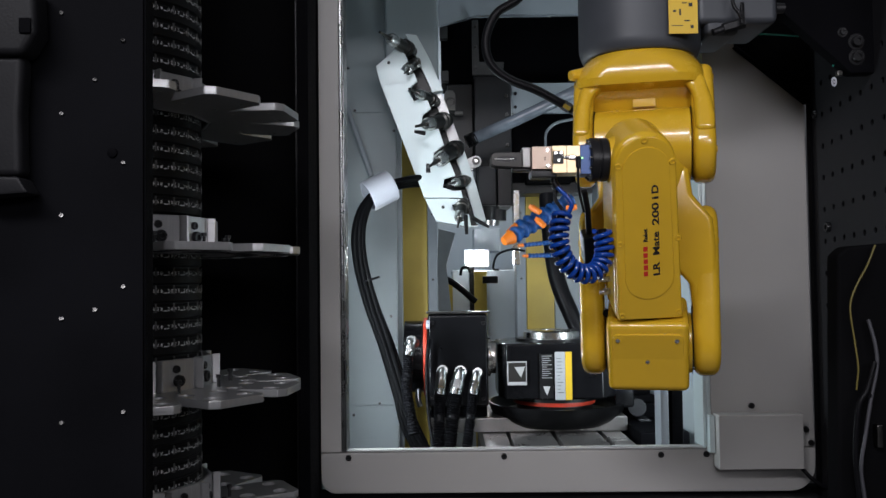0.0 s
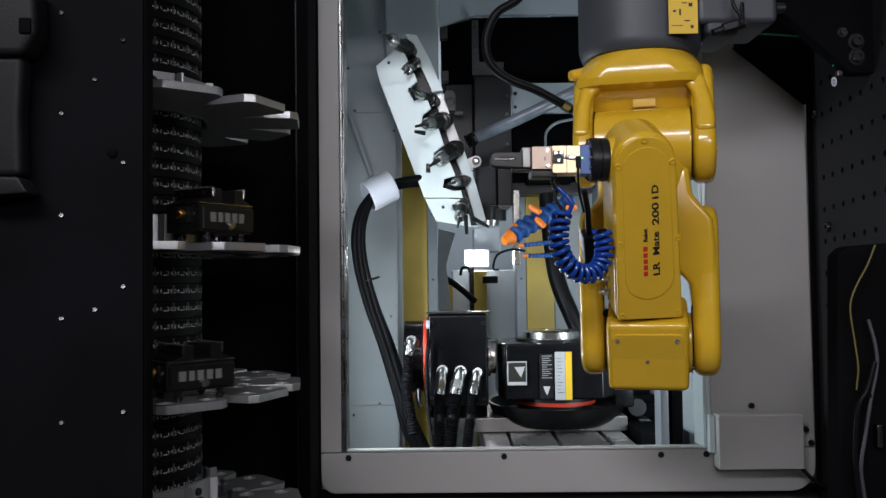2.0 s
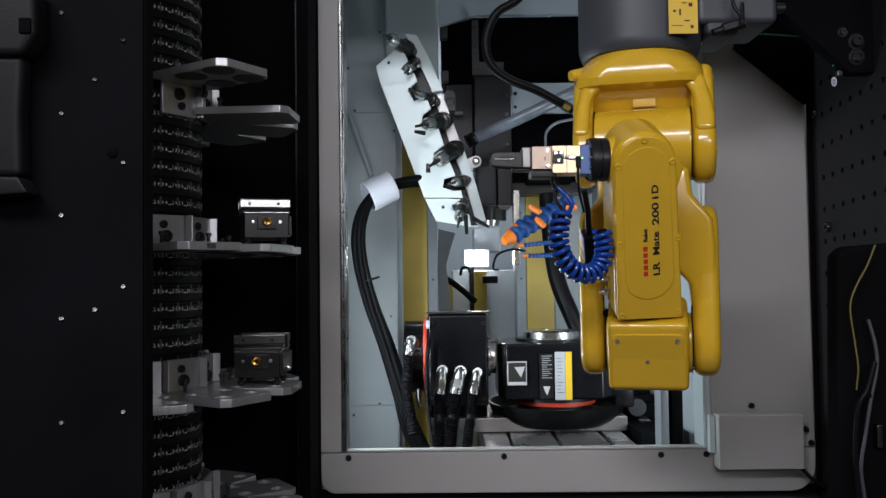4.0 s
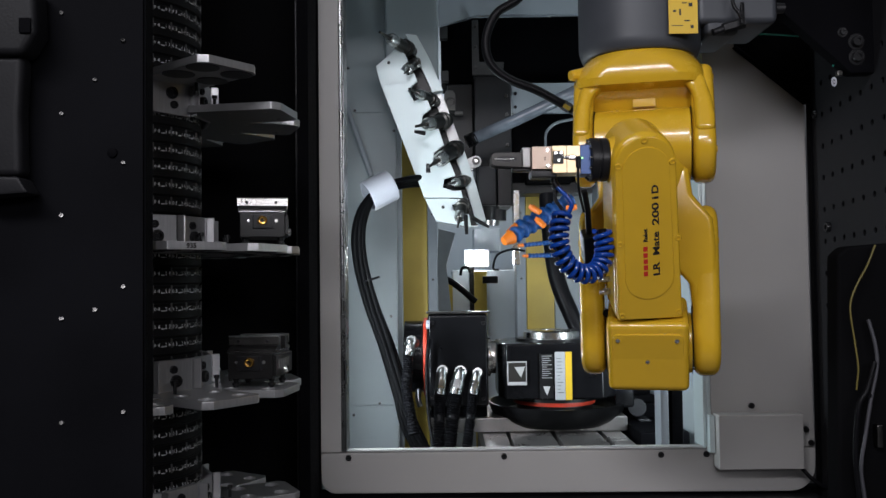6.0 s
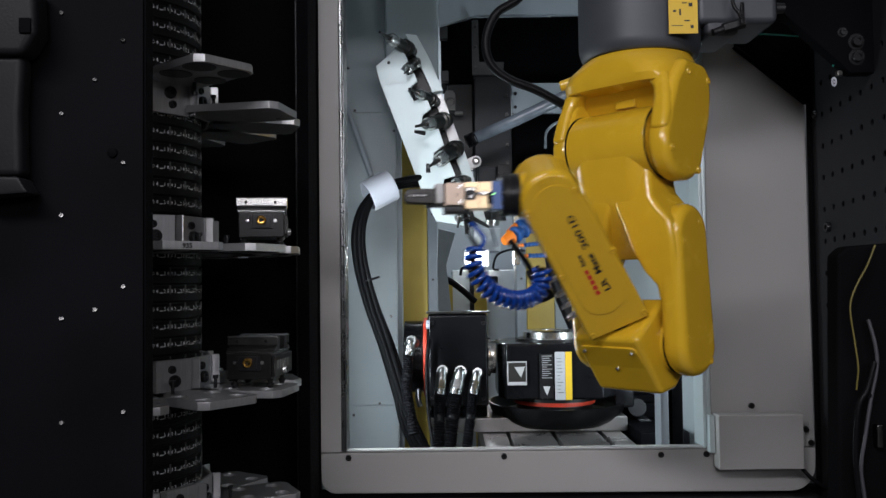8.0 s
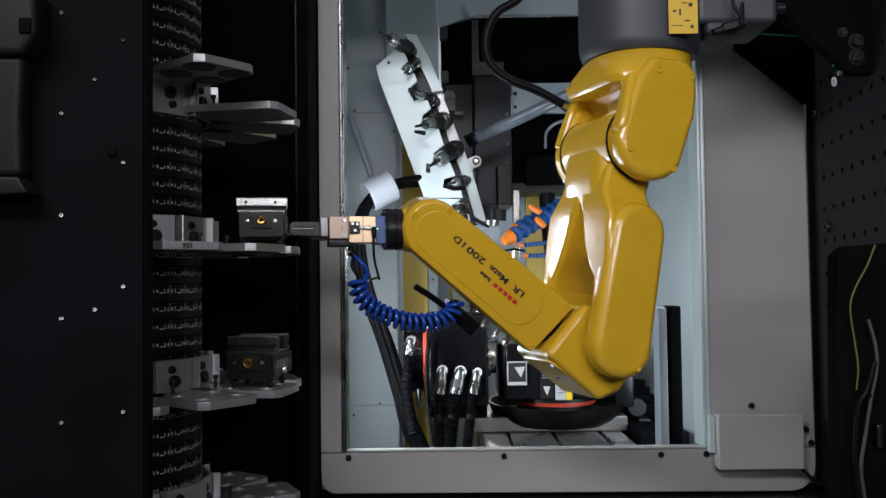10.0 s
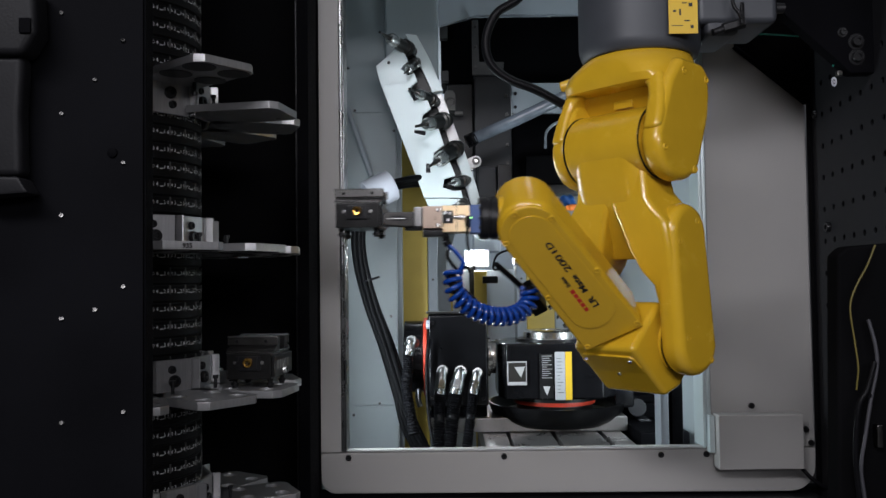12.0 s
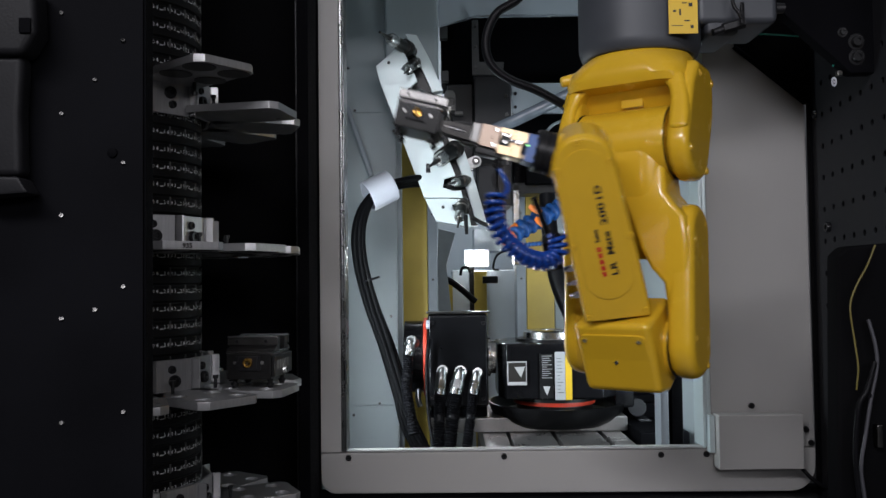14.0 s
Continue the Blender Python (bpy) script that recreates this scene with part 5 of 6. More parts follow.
def turntable():
    # dome under the base, with a hollow at the front between two ears
    secs = [rrect(-0.090, 0.090, -0.090, 0.086, 0.086, 0.1565, 8), rrect(-0.096, 0.096, -0.097, 0.078, 0.080, 0.147, 8),
            rrect(-0.105, 0.104, -0.104, 0.062, 0.060, 0.128, 8), rrect(-0.107, 0.106, -0.106, 0.048, 0.05, 0.110, 8), rrect(-0.106, 0.105, -0.100, 0.042, 0.045, 0.098, 8), rrect(-0.105, 0.104, -0.068, 0.038, 0.03, 0.093, 8), rrect(-0.104, 0.103, -0.046, 0.030, 0.03, 0.064, 8)]
    t = part("turntable", loft(secs), YELLOW_CAST, ROBOT)
    # arch over the front, leaning forward to its feet
    arch = [(-0.108, 0.012), (-0.106, 0.05), (-0.097, 0.092), (-0.083, 0.122), (-0.060, 0.142), (0.0, 0.147), (0.062, 0.145), (0.090, 0.131), (0.104, 0.104), (0.113, 0.07), (0.1175, 0.04), (0.1175, 0.012),
            (0.086, 0.012), (0.085, 0.068), (0.080, 0.088), (0.064, 0.101), (0.045, 0.106), (-0.035, 0.104), (-0.058, 0.098), (-0.074, 0.085), (-0.079, 0.066), (-0.080, 0.012)]
    lean = Matrix(((1, 0, 0, 0), (0, 0.33, -1, -0.122), (0, 1, 0, 0), (0, 0, 0, 1)))
    part("arch", slab(arch, -0.050, 0.0, 0.010, lean, seg=3), YELLOW_CAST, t)
    ear = arc(-0.053, -0.003, 0.063, 172, 325, 10) + [(0.013, 0.000), (0.029, 0.042), (0.034, 0.080), (0.033, 0.114), (0.016, 0.133), (-0.050, 0.136), (-0.080, 0.098), (-0.100, 0.048)]
    for s, name, x0, x1 in ((1, "right_ear", 0.0815, 0.1185), (-1, "left_ear", 0.0745, 0.1085)):
        e = part(name, slab(ear, x0 * s, x1 * s, 0.013, SIDE, seg=4), YELLOW_CAST, t)
        for y, z in ((-0.097, -0.016), (-0.018, -0.046), (0.020, 0.105), (-0.042, 0.112)):
            part("screw_boss", boss(((x1 - 0.0012) * s, y, z), (s, 0, 0), 0.0065, 0.0026), YELLOW_CAST, e)
        part("seam", ring(((x0 - 0.0008) * s, -O1, 0), ((x0 - 0.0001) * s, -O1, 0), 0.0618, 0.058), BLACK_RUBBER, e)
    part("lug", cyl((-0.085, -0.06, 0.128), (-0.113, -0.080, 0.121), 0.012, 0.009, 14, 0.003), YELLOW_CAST, t)
    part("name_plate", box(-0.012, 0.026, -0.0580, -0.050, 0.066, 0.081, 0.0015, 2), YELLOW_CAST, t)
    return t


LINK["turntable"] = turntable()


def upper_arm():
    u = part("upper_arm", cyl((-0.0735, 0, 0), (0.0805, 0, 0), 0.061, None, 48, 0.004), YELLOW_CAST, ROBOT)
    # waisted web from the shoulder drum to the fork
    secs = [rrect(-0.074, 0.076, -0.058, 0.056, 0.035, 0.0), rrect(-0.072, 0.074, -0.060, 0.052, 0.035, -0.045), rrect(-0.070, 0.071, -0.056, 0.044, 0.032, -0.085), rrect(-0.077, 0.079, -0.044, 0.040, 0.026, -0.122),
            rrect(-0.090, 0.092, -0.026, 0.038, 0.020, -0.160), rrect(-0.094, 0.096, -0.012, 0.036, 0.014, -0.190)]
    part("web", loft(secs, 0.003), YELLOW_CAST, u)
    # struts that spread from the web to the fork
    for s in (1, -1):
        def cut(x0, x1, y0, y1, z):
            return [(s * x + 0.006, y, z) for x, y in rounded(x0, x1, y0, y1, 0.010, 4)]
        part("strut", loft([cut(-0.006, 0.066, -0.0400, 0.030, -0.020), cut(-0.005, 0.070, -0.0480, 0.030, -0.050), cut(0.000, 0.074, -0.0540, 0.030, -0.085), cut(0.006, 0.088, -0.0560, 0.032, -0.104), cut(0.014, 0.104, -0.0565, 0.034, -0.124),
                            cut(0.028, 0.108, -0.0555, 0.036, -0.170), cut(0.046, 0.108, -0.0540, 0.038, -0.205), cut(0.066, 0.106, -0.0525, 0.038, -0.228), cut(0.071, 0.104, -0.0510, 0.038, -0.270)], 0.002), YELLOW_CAST, u)
    cap = arc(-0.006, -0.328, 0.055, 170, 340, 10) + arc(0.000, -0.152, 0.050, 0, 170, 10)
    for s, name, x0, x1 in ((1, "right_fork", 0.0765, 0.1195), (-1, "left_fork", 0.0625, 0.1035)):
        f = part(name, slab(cap, x0 * s, x1 * s, 0.016, SIDE, seg=4), YELLOW_CAST, u)
        for y, z in ((0.022, -0.135), (-0.030, -0.16), (-0.036, -0.315), (0.020, -0.362)):
            part("screw_pocket", boss(((x1 - 0.003) * s, y, z), (s, 0, 0), 0.0065, 0.0036), YELLOW_CAST, f)
        part("seam", ring(((x0 - 0.0007) * s, 0, -L1), ((x0 - 0.0001) * s, 0, -L1), 0.0525, 0.048), BLACK_RUBBER, f)
    part("side_plug", cyl((-0.063, -0.03, -0.275), (-0.058, -0.052, -0.275), 0.007, n=12), BLACK_RUBBER, u)
    return u


LINK["upper_arm"] = upper_arm()


def elbow():
    out = [(0.060, 0.018), (0.060, -0.050), (0.038, -0.086), (-0.083, -0.083), (-0.077, 0.022), (-0.020, 0.050), (0.030, 0.052)]
    e = part("elbow", slab(out, -0.058, 0.069, 0.010, SIDE, seg=3), YELLOW, ROBOT)
    part("elbow_drum", cyl((-0.0615, 0, 0), (0.0755, 0, 0), 0.050, None, 40, 0.002), YELLOW, e)
    part("end_cover", slab(rounded(-0.049, 0.060, -0.066, 0.032, 0.010), -0.0020, 0.0020, 0.0015, Matrix.Translation((0, 0, -0.0815)) @ Matrix.Rotation(radians(3), 4, "X")), YELLOW, e, "flat yellow end cover")
    for x, y in ((-0.040, -0.056), (0.050, -0.056), (0.005, -0.016)):
        part("screw", bolt_head((x, y, -0.0832 + 0.05 * y), (0, 0, -1), 0.0035), STEEL, e)
    part("joint_ring", cyl((0.003, -0.070, -OFF), (0.003, -0.0840, -OFF), 0.038, None, 40), BLACK_RUBBER, e)
    return e


LINK["elbow"] = elbow()


def forearm():
    # outline in y, z: square at the elbow, round at the wrist
    tip = [(-0.342 - 0.047 * math.cos(radians(a)), 0.047 * math.sin(radians(a)) - 0.002) for a in range(-90, 91, 15)]
    out = [(-0.088, -0.053)] + tip + [(-0.080, 0.052)]
    f = part("forearm", slab(out, -0.046, 0.040, 0.011, SIDE, seg=3), YELLOW, ROBOT)
    pl = [(-0.092, -0.0510)] + [(-0.342 - 0.0445 * math.cos(radians(a)), 0.0445 * math.sin(radians(a)) - 0.002) for a in range(-90, 91, 15)] + [(-0.084, 0.0500)]
    c = part("side_cover", slab(pl, 0.0405, 0.0475, 0.004, SIDE, seg=3), YELLOW, f, "yellow side cover with printed lettering")
    inner = [(-0.336 - 0.034 * math.cos(radians(a)), 0.034 * math.sin(radians(a)) - 0.002) for a in range(-90, 91, 15)] + \
            [(-0.162 + 0.037 * math.cos(radians(a)), 0.037 * math.sin(radians(a))) for a in range(90, -91, -15)]
    part("raised_field", slab(inner, 0.0470, 0.0492, 0.0018, SIDE, seg=2), YELLOW, c)
    for y, z in ((-0.100, -0.044), (-0.096, 0.044), (-0.222, -0.043), (-0.222, 0.044), (-0.345, -0.041), (-0.343, 0.037), (-0.380, -0.003)):
        part("screw_boss", boss((0.0468, y, z), (1, 0, 0), 0.0052, 0.0020), YELLOW, c)
    for y, z in ((-0.330, -0.031), (-0.330, 0.023)):
        part("vent_hole", cyl((0.0470, y, z), (0.0480, y, z), 0.0016, n=10), BLACK_RUBBER, c)
    # lettering reads from the elbow towards the wrist

    def at(y, z):
        return Matrix.Translation((0, y, z)) @ Matrix(((0, 0, 1, 0.0494), (-1, 0, 0, 0), (0, -1, 0, 0), (0, 0, 0, 1)))
    for word, start, width in (("LR", -0.164, 0.0235), ("Mate", -0.1985, 0.0390), ("200", -0.2480, 0.0360), ("i", -0.2890, 0.0045), ("D", -0.2975, 0.0140)):
        text_part("lettering", word, 0.0138, at(start, 0.0150), BLACK_PRINT, c, "black printed model name", width=width)
    text_part("lettering", "Robot", 0.0082, at(-0.2225, -0.0025), BLACK_PRINT, c, "small black printed word", width=0.0215)
    for k in range(5):
        y = -0.1650 - 0.0104 * k
        part("print_mark", box(0.0491, 0.0495, y - 0.0082, y, -0.0090, -0.0024, 0.0002, 1), RED_PRINT, c, "red printed block mark")
    # hose fittings along the flank
    for k, y in enumerate((-0.118, -0.140, -0.166, -0.196)):
        r = 0.0045 if k % 2 else 0.0062
        part("fitting", joined(cyl((-0.005, y, -0.047), (-0.005, y, -0.062), r, None, 6), cyl((-0.005, y, -0.060), (-0.005, y, -0.069), r * 0.7, None, 12)), STEEL, f, "bright steel hose fitting")
    part("plug", box(-0.022, 0.014, -0.225, -0.175, -0.092, -0.066, 0.004), BLACK_RUBBER, f, "black rubber cable plug")
    part("cable_sleeve", tube([(-0.004, -0.215, -0.080), (0.006, -0.265, -0.082), (0.010, -0.30, -0.086)], 0.005), BLACK_RUBBER, f)
    return f


LINK["forearm"] = forearm()


def wrist():
    w_ = part("wrist", cyl((-0.050, 0, 0), (0.044, 0, 0), 0.0415, None, 40, 0.004), YELLOW, ROBOT)
    part("neck", lathe([(0, 0), (0.036, 0.0), (0.036, 0.040), (0.033, 0.049), (0, 0.049)], Matrix.Rotation(radians(90), 4, "X"), 36), YELLOW, w_)
    return w_


LINK["wrist"] = wrist()


FINGER_STEEL = node_material("worn_finger_steel", (0.045, 0.043, 0.041), 0.42, metal=0.6, vary=0.25, bump=0.2, bump_scale=250)
CLAMP_STEEL = node_material("dull_clamp_steel", (0.28, 0.275, 0.27), 0.36, metal=0.9, vary=0.12)


def gripper():
    # fingers to -y, its working face towards -x
    back = Matrix.Rotation(radians(90), 4, "X")
    a = part("gripper", lathe([(0, 0.0495), (0.0315, 0.0495), (0.0325, 0.051), (0.0325, 0.060), (0.0305, 0.061), (0.0305, 0.063), (0.0325, 0.064), (0.0325, 0.074), (0.031, 0.076), (0, 0.076)], back, 40), BLACK_METAL, ROBOT, "black ring adapter")
    for k in range(12):
        c, s = math.cos(k * math.tau / 12), math.sin(k * math.tau / 12)
        part("adapter_screw", bolt_head((0.029 * c, -0.0755, 0.029 * s), (0, -1, 0), 0.0022), STEEL_DARK, a)
    part("spacer", box(-0.022, 0.022, -0.092, -0.0762, -0.0235, 0.0195, 0.0015), BLUE_STEEL, a, "blue anodised spacer block")
    b = part("cylinder_body", box(-0.023, 0.021, -0.133, -0.0922, -0.0215, 0.0185, 0.001), NICKEL, a, "pale bronze-coloured gripper body")
    part("body_groove", box(-0.0234, -0.0226, -0.1125, -0.1116, -0.0215, 0.0185), BLACK_METAL, b)
    p = part("switch_plate", box(-0.0265, -0.0229, -0.1325, -0.1170, -0.0080, 0.0105, 0.0005), BLACK_METAL, b, "black switch plate with three screws")
    for y, z in ((-0.1285, 0.007), (-0.1210, 0.007), (-0.1245, -0.0035)):
        part("screw", bolt_head((-0.0265, y, z), (-1, 0, 0), 0.0026), STEEL, p)
    part("pull_rod", joined(cyl((-0.0255, -0.117, 0.001), (-0.0255, -0.104, 0.001), 0.0022), cyl((-0.0255, -0.109, 0.001), (-0.0255, -0.100, 0.001), 0.0038, None, 6)), STEEL, b, "bright steel rod and nut")
    part("sensor", box(-0.028, -0.022, -0.099, -0.092, -0.015, 0.003, 0.002), BLACK_RUBBER, b)
    part("indicator", cyl((-0.0285, -0.0905, -0.0005), (-0.0275, -0.0905, -0.0005), 0.0012, n=10), glow_material("green_indicator", (0.2, 1.0, 0.1), 3.0), a, "lit green indicator")
    j = part("jaw_housing", box(-0.021, 0.019, -0.1625, -0.1335, -0.0155, 0.0180, 0.001), node_material("worn_nickel", (0.40, 0.31, 0.25), 0.36, metal=0.8, vary=0.08), a, "worn nickel jaw housing")
    for y, z in ((-0.1400, 0.0125), (-0.1400, -0.0105)):
        part("screw", bolt_head((-0.0212, y, z), (-1, 0, 0), 0.0030), STEEL, j)
    part("jaw_mark", box(-0.0214, -0.0208, -0.1445, -0.1425, 0.0005, 0.0022), BLACK_PRINT, j)
    part("jaw_mark", box(-0.0214, -0.0208, -0.1445, -0.1425, -0.0025, -0.0008), BLACK_PRINT, j)
    part("lower_body", box(-0.014, 0.018, -0.163, -0.125, -0.0270, -0.0158, 0.002), BLACK_METAL, a)
    part("jaw_clamp", box(-0.014, 0.012, -0.1760, -0.1628, -0.0125, 0.0180, 0.0025), CLAMP_STEEL, a, "dull steel finger clamp")
    # two fingers with a long oval pocket
    for x0, x1 in ((-0.016, -0.009), (0.007, 0.014)):
        fg = part("finger", slab([(-0.176, -0.0125), (-0.217, -0.0100), (-0.222, -0.006), (-0.222, 0.006), (-0.216, 0.0105), (-0.176, 0.0105)], x0, x1, 0.002, SIDE), FINGER_STEEL, a, "dark worn steel finger")
        part("pocket", slab([(-0.199 + 0.015 * math.cos(k * math.tau / 20), 0.0006 + 0.0042 * math.sin(k * math.tau / 20)) for k in range(20)], x0 - 0.0008, x0 + 0.0004, 0, SIDE), BLACK_METAL, fg)
        part("pocket_pin", box(x0 - 0.002, x0, -0.217, -0.188, -0.0002, 0.0008, 0.0003), STEEL, fg)
    part("carrier", box(-0.008, 0.008, -0.190, -0.163, -0.017, 0.008, 0.002), BLACK_METAL, a)
    # wiring under the body
    part("air_fitting", joined(cyl((0, -0.128, -0.022), (0, -0.128, -0.034), 0.005, None, 10), cyl((0, -0.128, -0.034), (0, -0.124, -0.040), 0.006)), BLACK_RUBBER, a)
    part("air_hose", tube([(0, -0.125, -0.038), (-0.004, -0.112, -0.052), (-0.004, -0.103, -0.066), (-0.002, -0.108, -0.080)], 0.0035), BLUE_HOSE, a, "blue air hose")
    part("air_hose", tube([(0.008, -0.121, -0.036), (0.004, -0.126, -0.055), (0.002, -0.118, -0.070), (0.0, -0.108, -0.082)], 0.0028), BLACK_RUBBER, a, "black air hose")
    part("sensor_lead", tube([(-0.025, -0.0955, -0.013), (-0.026, -0.0965, -0.030), (-0.020, -0.094, -0.050), (-0.006, -0.085, -0.078)], 0.0019), BLACK_RUBBER, a)
    for o in (a, *a.children_recursive):
        o.data.transform(Matrix.Diagonal((-1, 1, 1, 1)))
        o.data.flip_normals()
    return a


LINK["gripper"] = gripper()

# coiled hose in rigid turns that hang between hand and forearm
TURNS = 19
COIL_LENGTH = 0.205
COIL = []
for k in range(TURNS):
    bm = bmesh.new()
    n, mseg = 20, 8
    ringv = []
    for i in range(n + 1):
        a = math.tau * i / n
        c = Vector((0.0122 * math.cos(a), 0.0122 * math.sin(a), 0.0104 * (i / n - 0.5)))
        rad = Vector((math.cos(a), math.sin(a), 0))
        ringv.append([bm.verts.new(c + (rad * math.cos(math.tau * q / mseg) + Vector((0, 0, 1)) * math.sin(math.tau * q / mseg)) * 0.0038) for q in range(mseg)])
    for i in range(n):
        for q in range(mseg):
            bm.faces.new((ringv[i][q], ringv[i + 1][q], ringv[i + 1][(q + 1) % mseg], ringv[i][(q + 1) % mseg]))
    bm.faces.new(ringv[0][::-1])
    bm.faces.new(ringv[-1])
    COIL.append(part("coil_turn", smooth(bm, 1.2), BLUE_HOSE, ROBOT, "turn of the glossy blue coiled air hose"))
LEADS = []
for k in range(14):
    LEADS.append(part("lead_piece", cyl((0, 0, -0.0085), (0, 0, 0.0085), 0.0062, None, 10), BLACK_RUBBER, ROBOT, "piece of the black cable inside the coil"))


def hang(a, b, length, n, bulge=0.35):
    """Poses of n pieces along a hanging line of that length."""
    def line(h):
        way = Vector((b.x - a.x, b.y - a.y, 0))
        out = way.normalized() * max(0.0, 0.19 - way.length) * bulge
        c, d = a - out + Vector((0, -0.008, -h)), b + out * 0.7 + Vector((0, -0.008, -h))
        return [a * (1 - s) ** 3 + c * 3 * s * (1 - s) ** 2 + d * 3 * s * s * (1 - s) + b * s ** 3 for s in [i / 60 for i in range(61)]]
    lo, hi = 0.0, 0.5
    for _ in range(30):
        h = (lo + hi) / 2
        p = line(h)
        if sum((q - w_).length for q, w_ in zip(p, p[1:])) < length:
            lo = h
        else:
            hi = h
    run = [0.0]
    for q, w_ in zip(p, p[1:]):
        run.append(run[-1] + (w_ - q).length)
    out = []
    for k in range(n):
        s = run[-1] * (k + 0.5) / n
        i = max(j for j in range(60) if run[j] <= s)
        f = (s - run[i]) / max(1e-9, run[i + 1] - run[i])
        d = (p[i + 1] - p[i]).normalized()
        side = Vector((0, -1, 0))
        x = side.cross(d).normalized()
        m = Matrix((x, d.cross(x), d)).transposed().to_4x4()
        m.translation = p[i].lerp(p[i + 1], f)
        out.append(m)
    return out


def hand_pose(yaw=0.0, pitch=0.0):
    """Hand with its fingers to -x at zero; yaw turns them towards the machine, pitch lifts them."""
    return Matrix.Rotation(radians(-yaw), 4, "Z") @ Matrix.Rotation(radians(pitch), 4, "Y") @ Matrix(((0, 1, 0, 0), (-1, 0, 0, 0), (0, 0, 1, 0), (0, 0, 0, 1)))

# ------------------------------------------------------------------ motion
# seconds and degrees still to go
DRUM_TURN = ((0.0, 146.6), (0.5, 120.6), (1.0, 94.2), (1.5, 67.6), (2.0, 42.0), (2.25, 30.6), (2.5, 20.0), (2.75, 11.0), (3.0, 4.2), (3.1, 1.4), (3.2, -1.2), (3.5, -5.2), (4.0, -7.2), (4.7, -6.6), (5.3, -4.6), (5.5, -3.5), (5.7, -2.4), (6.0, -1.2), (6.5, 0.0), (14.0, 0.0))


def drum_pose(a):
    return pose(CX, CY, CZ, 0, 0, -a)


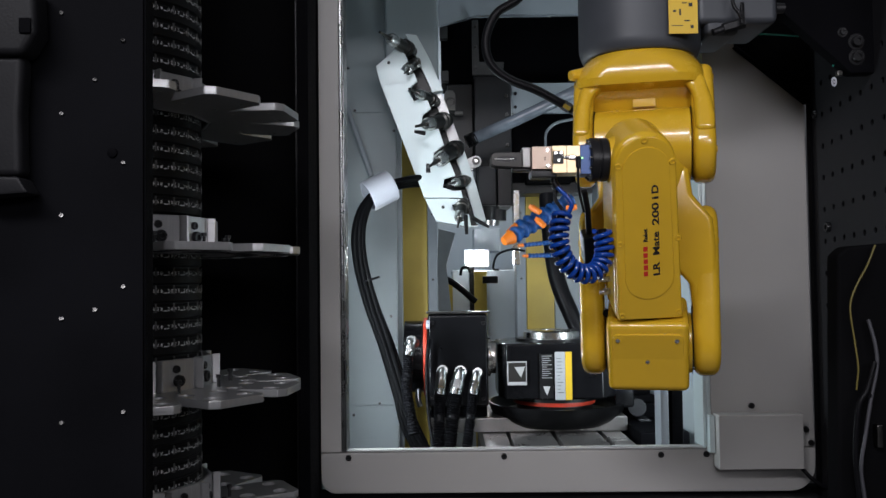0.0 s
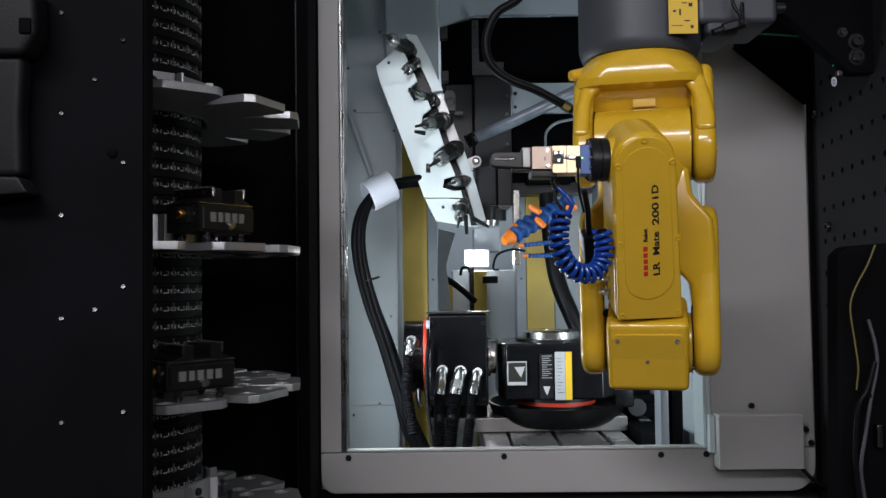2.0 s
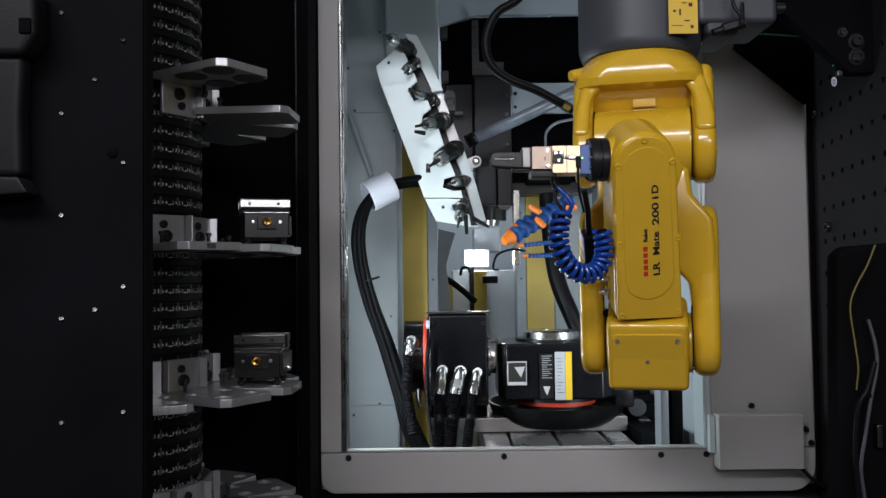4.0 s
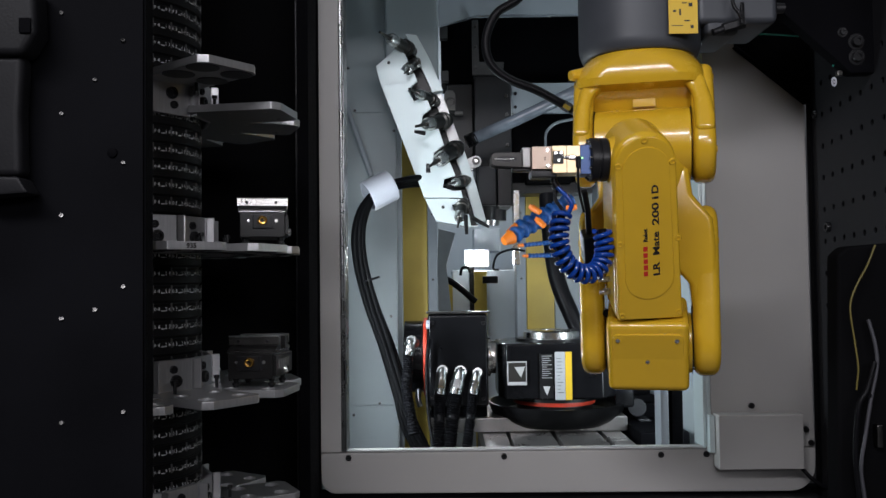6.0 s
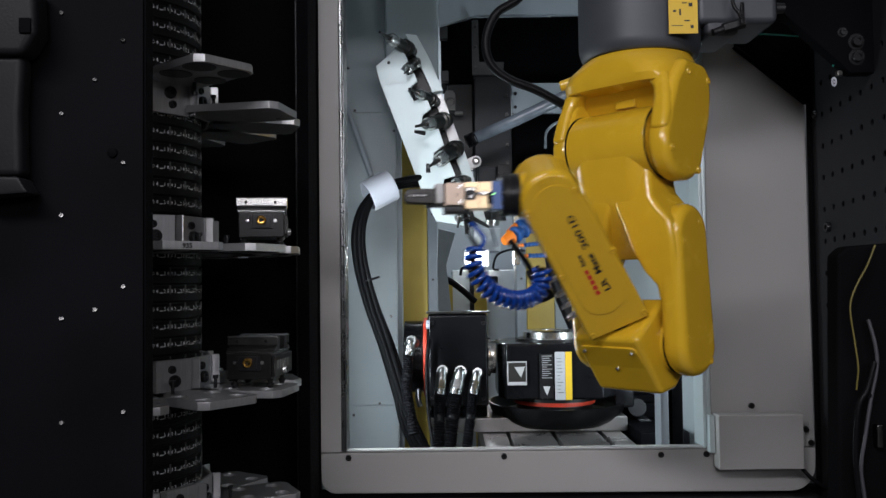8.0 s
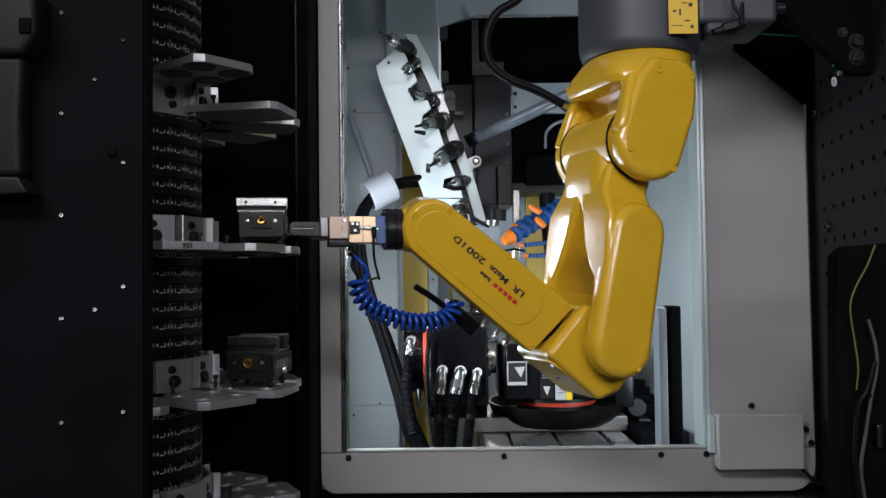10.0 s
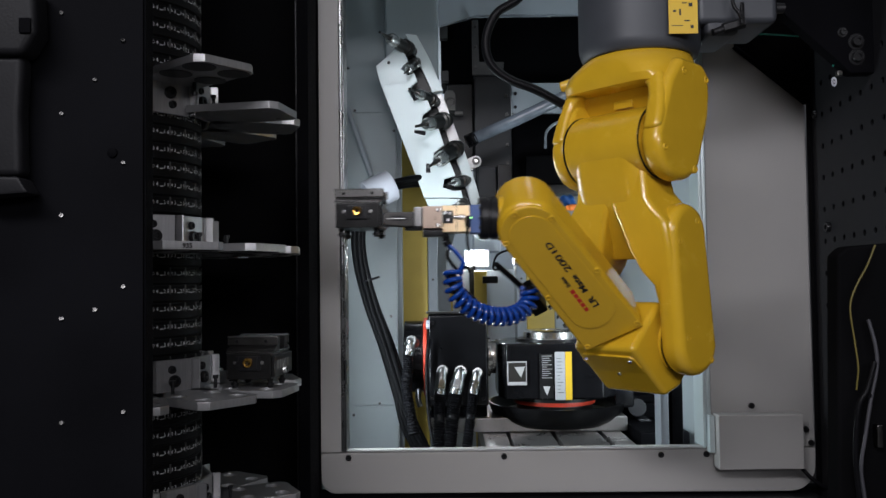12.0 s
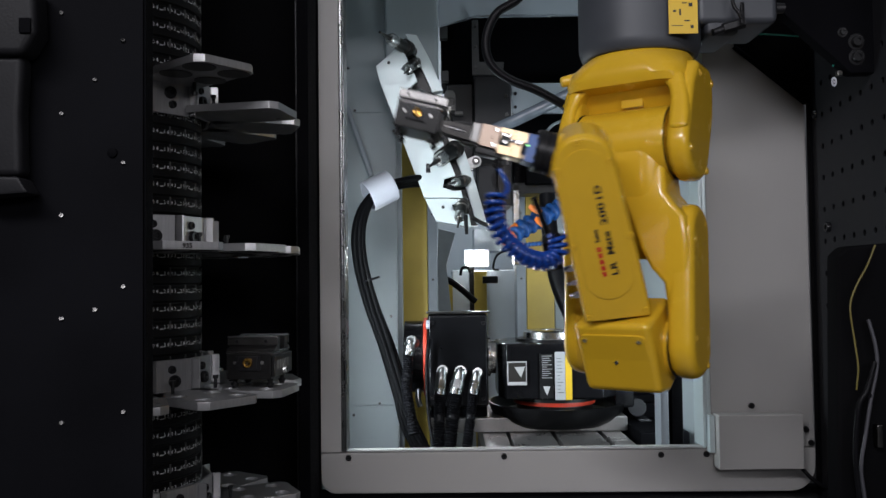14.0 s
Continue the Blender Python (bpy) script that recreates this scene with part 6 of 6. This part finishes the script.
# seconds, wrist centre, turn of the fingers towards the machine and their lift in degrees
ARM = (
    (0, (0.2936, 1.2555, 1.4746), -1.2, 0),
    (7.6, (0.2936, 1.2555, 1.4746), -1.2, 0),
    (7.7, (0.2905, 1.2565, 1.4739), -1.3, 0),
    (7.8, (0.258, 1.2634, 1.4637), -2.6, -1),
    (7.9, (0.2084, 1.2761, 1.446), -4.5, -1),
    (8, (0.1631, 1.29, 1.428), -6.2, -1),
    (8.1, (0.1177, 1.3058, 1.414), -7.9, 0),
    (8.2, (0.0737, 1.3196, 1.3993), -9.6, 0),
    (8.35, (0.0245, 1.3294, 1.3895), -11.5, 0),
    (8.6, (-0.006, 1.3342, 1.38), -12.8, 0),
    (9, (-0.0174, 1.3342, 1.3791), -13.1, 0),
    (10.6, (-0.0174, 1.3342, 1.3791), -13.1, 0),
    (10.75, (-0.0174, 1.3342, 1.3794), -13.1, 0),
    (10.9, (-0.0174, 1.3342, 1.3822), -13.1, 0),
    (11, (-0.0174, 1.3342, 1.3844), -13.1, 0),
    (11.1, (-0.0174, 1.3342, 1.3875), -13.1, 0),
    (11.22, (-0.0166, 1.3342, 1.3888), -13.1, 0),
    (11.3, (-0.0129, 1.3342, 1.3889), -12.9, 0),
    (11.4, (0.0026, 1.3325, 1.3892), -12.2, 0),
    (11.5, (0.0256, 1.3285, 1.3897), -11.2, 0),
    (11.6, (0.0567, 1.3192, 1.3894), -6.8, 0),
    (11.7, (0.0775, 1.3115, 1.3898), -5, 0),
    (11.8, (0.0998, 1.3017, 1.39), -3.2, 0),
    (11.9, (0.1108, 1.2968, 1.3902), -2.2, 0),
    (12, (0.1326, 1.287, 1.392), -0.4, 0),
    (12.1, (0.1539, 1.2753, 1.3938), 1.4, 0),
    (12.2, (0.1594, 1.2708, 1.3933), 1.9, 0),
    (13.08, (0.1594, 1.2708, 1.3933), 1.9, 0),
    (13.2, (0.1843, 1.2677, 1.4034), 1.3, 0),
    (13.3, (0.2259, 1.2626, 1.4301), 0.4, 0),
    (13.4, (0.2678, 1.2575, 1.464), -0.6, 0),
    (13.5, (0.2912, 1.2552, 1.4745), -1.2, 1),
    (13.62, (0.2937, 1.2555, 1.4762), -1.2, 0),
    (13.7, (0.2924, 1.2575, 1.4762), -0.8, 0.5),
    (13.8, (0.2784, 1.261, 1.4782), -0.3, 2),
    (13.9, (0.2536, 1.2655, 1.4788), 0.2, 6),
    (14, (0.215, 1.272, 1.4741), 0.7, 14.5),
)
GRIP_TIME = 10.6


def arm_at(row):
    return robot_joints(row[1], hand_pose(row[2], row[3]))


def motions():
    walk(CAROUSEL, [(t, drum_pose(a)) for t, a in DRUM_TURN])
    on_shelf_a = pose(0, 0, 1.354 + 0.0137 - CZ, 0, 0, 4.2) @ pose(VISE_RADIUS, 0, 0, 0, 0, 5.6)
    on_shelf_b = pose(0, 0, 1.1434 + 0.0137 - CZ, 0, 0, -4.5) @ pose(VISE_RADIUS, 0, 0, 0, 0, -1.0)
    turning = DRUM_TURN[:-1]
    walk(VISE_B, [(t, drum_pose(a) @ on_shelf_b) for t, a in DRUM_TURN])
    # the first vise rides on the drum, then in the gripper
    rest = drum_pose(0.0) @ on_shelf_a
    grab = next(r for r in ARM if r[0] == GRIP_TIME)
    hold = arm_at(grab)["gripper"].inverted() @ rest
    rows = [(t, drum_pose(a) @ on_shelf_a) for t, a in turning] + [(8.0, rest)]
    rows += [(r[0], arm_at(r)["gripper"] @ hold) for r in ARM if r[0] >= GRIP_TIME]
    walk(VISE_A, rows)
    keyed = {k: [] for k in LINK}
    coil = [[] for _ in COIL]
    leads = [[] for _ in LEADS]
    for row in ARM:
        links = arm_at(row)
        for k, m in links.items():
            keyed[k].append((row[0], m))
        a = links["gripper"] @ Vector((0.004, -0.117, -0.080))
        b = links["forearm"] @ Vector((0.020, -0.238, -0.064))
        for c, m in zip(coil, hang(a, b, COIL_LENGTH, TURNS)):
            c.append((row[0], m))
        for c, m in zip(leads, hang(a, b, COIL_LENGTH, len(LEADS))):
            c.append((row[0], m))
    for k, rows in keyed.items():
        walk(LINK[k], rows)
    for piece, rows in zip(COIL + LEADS, coil + leads):
        walk(piece, rows)


motions()
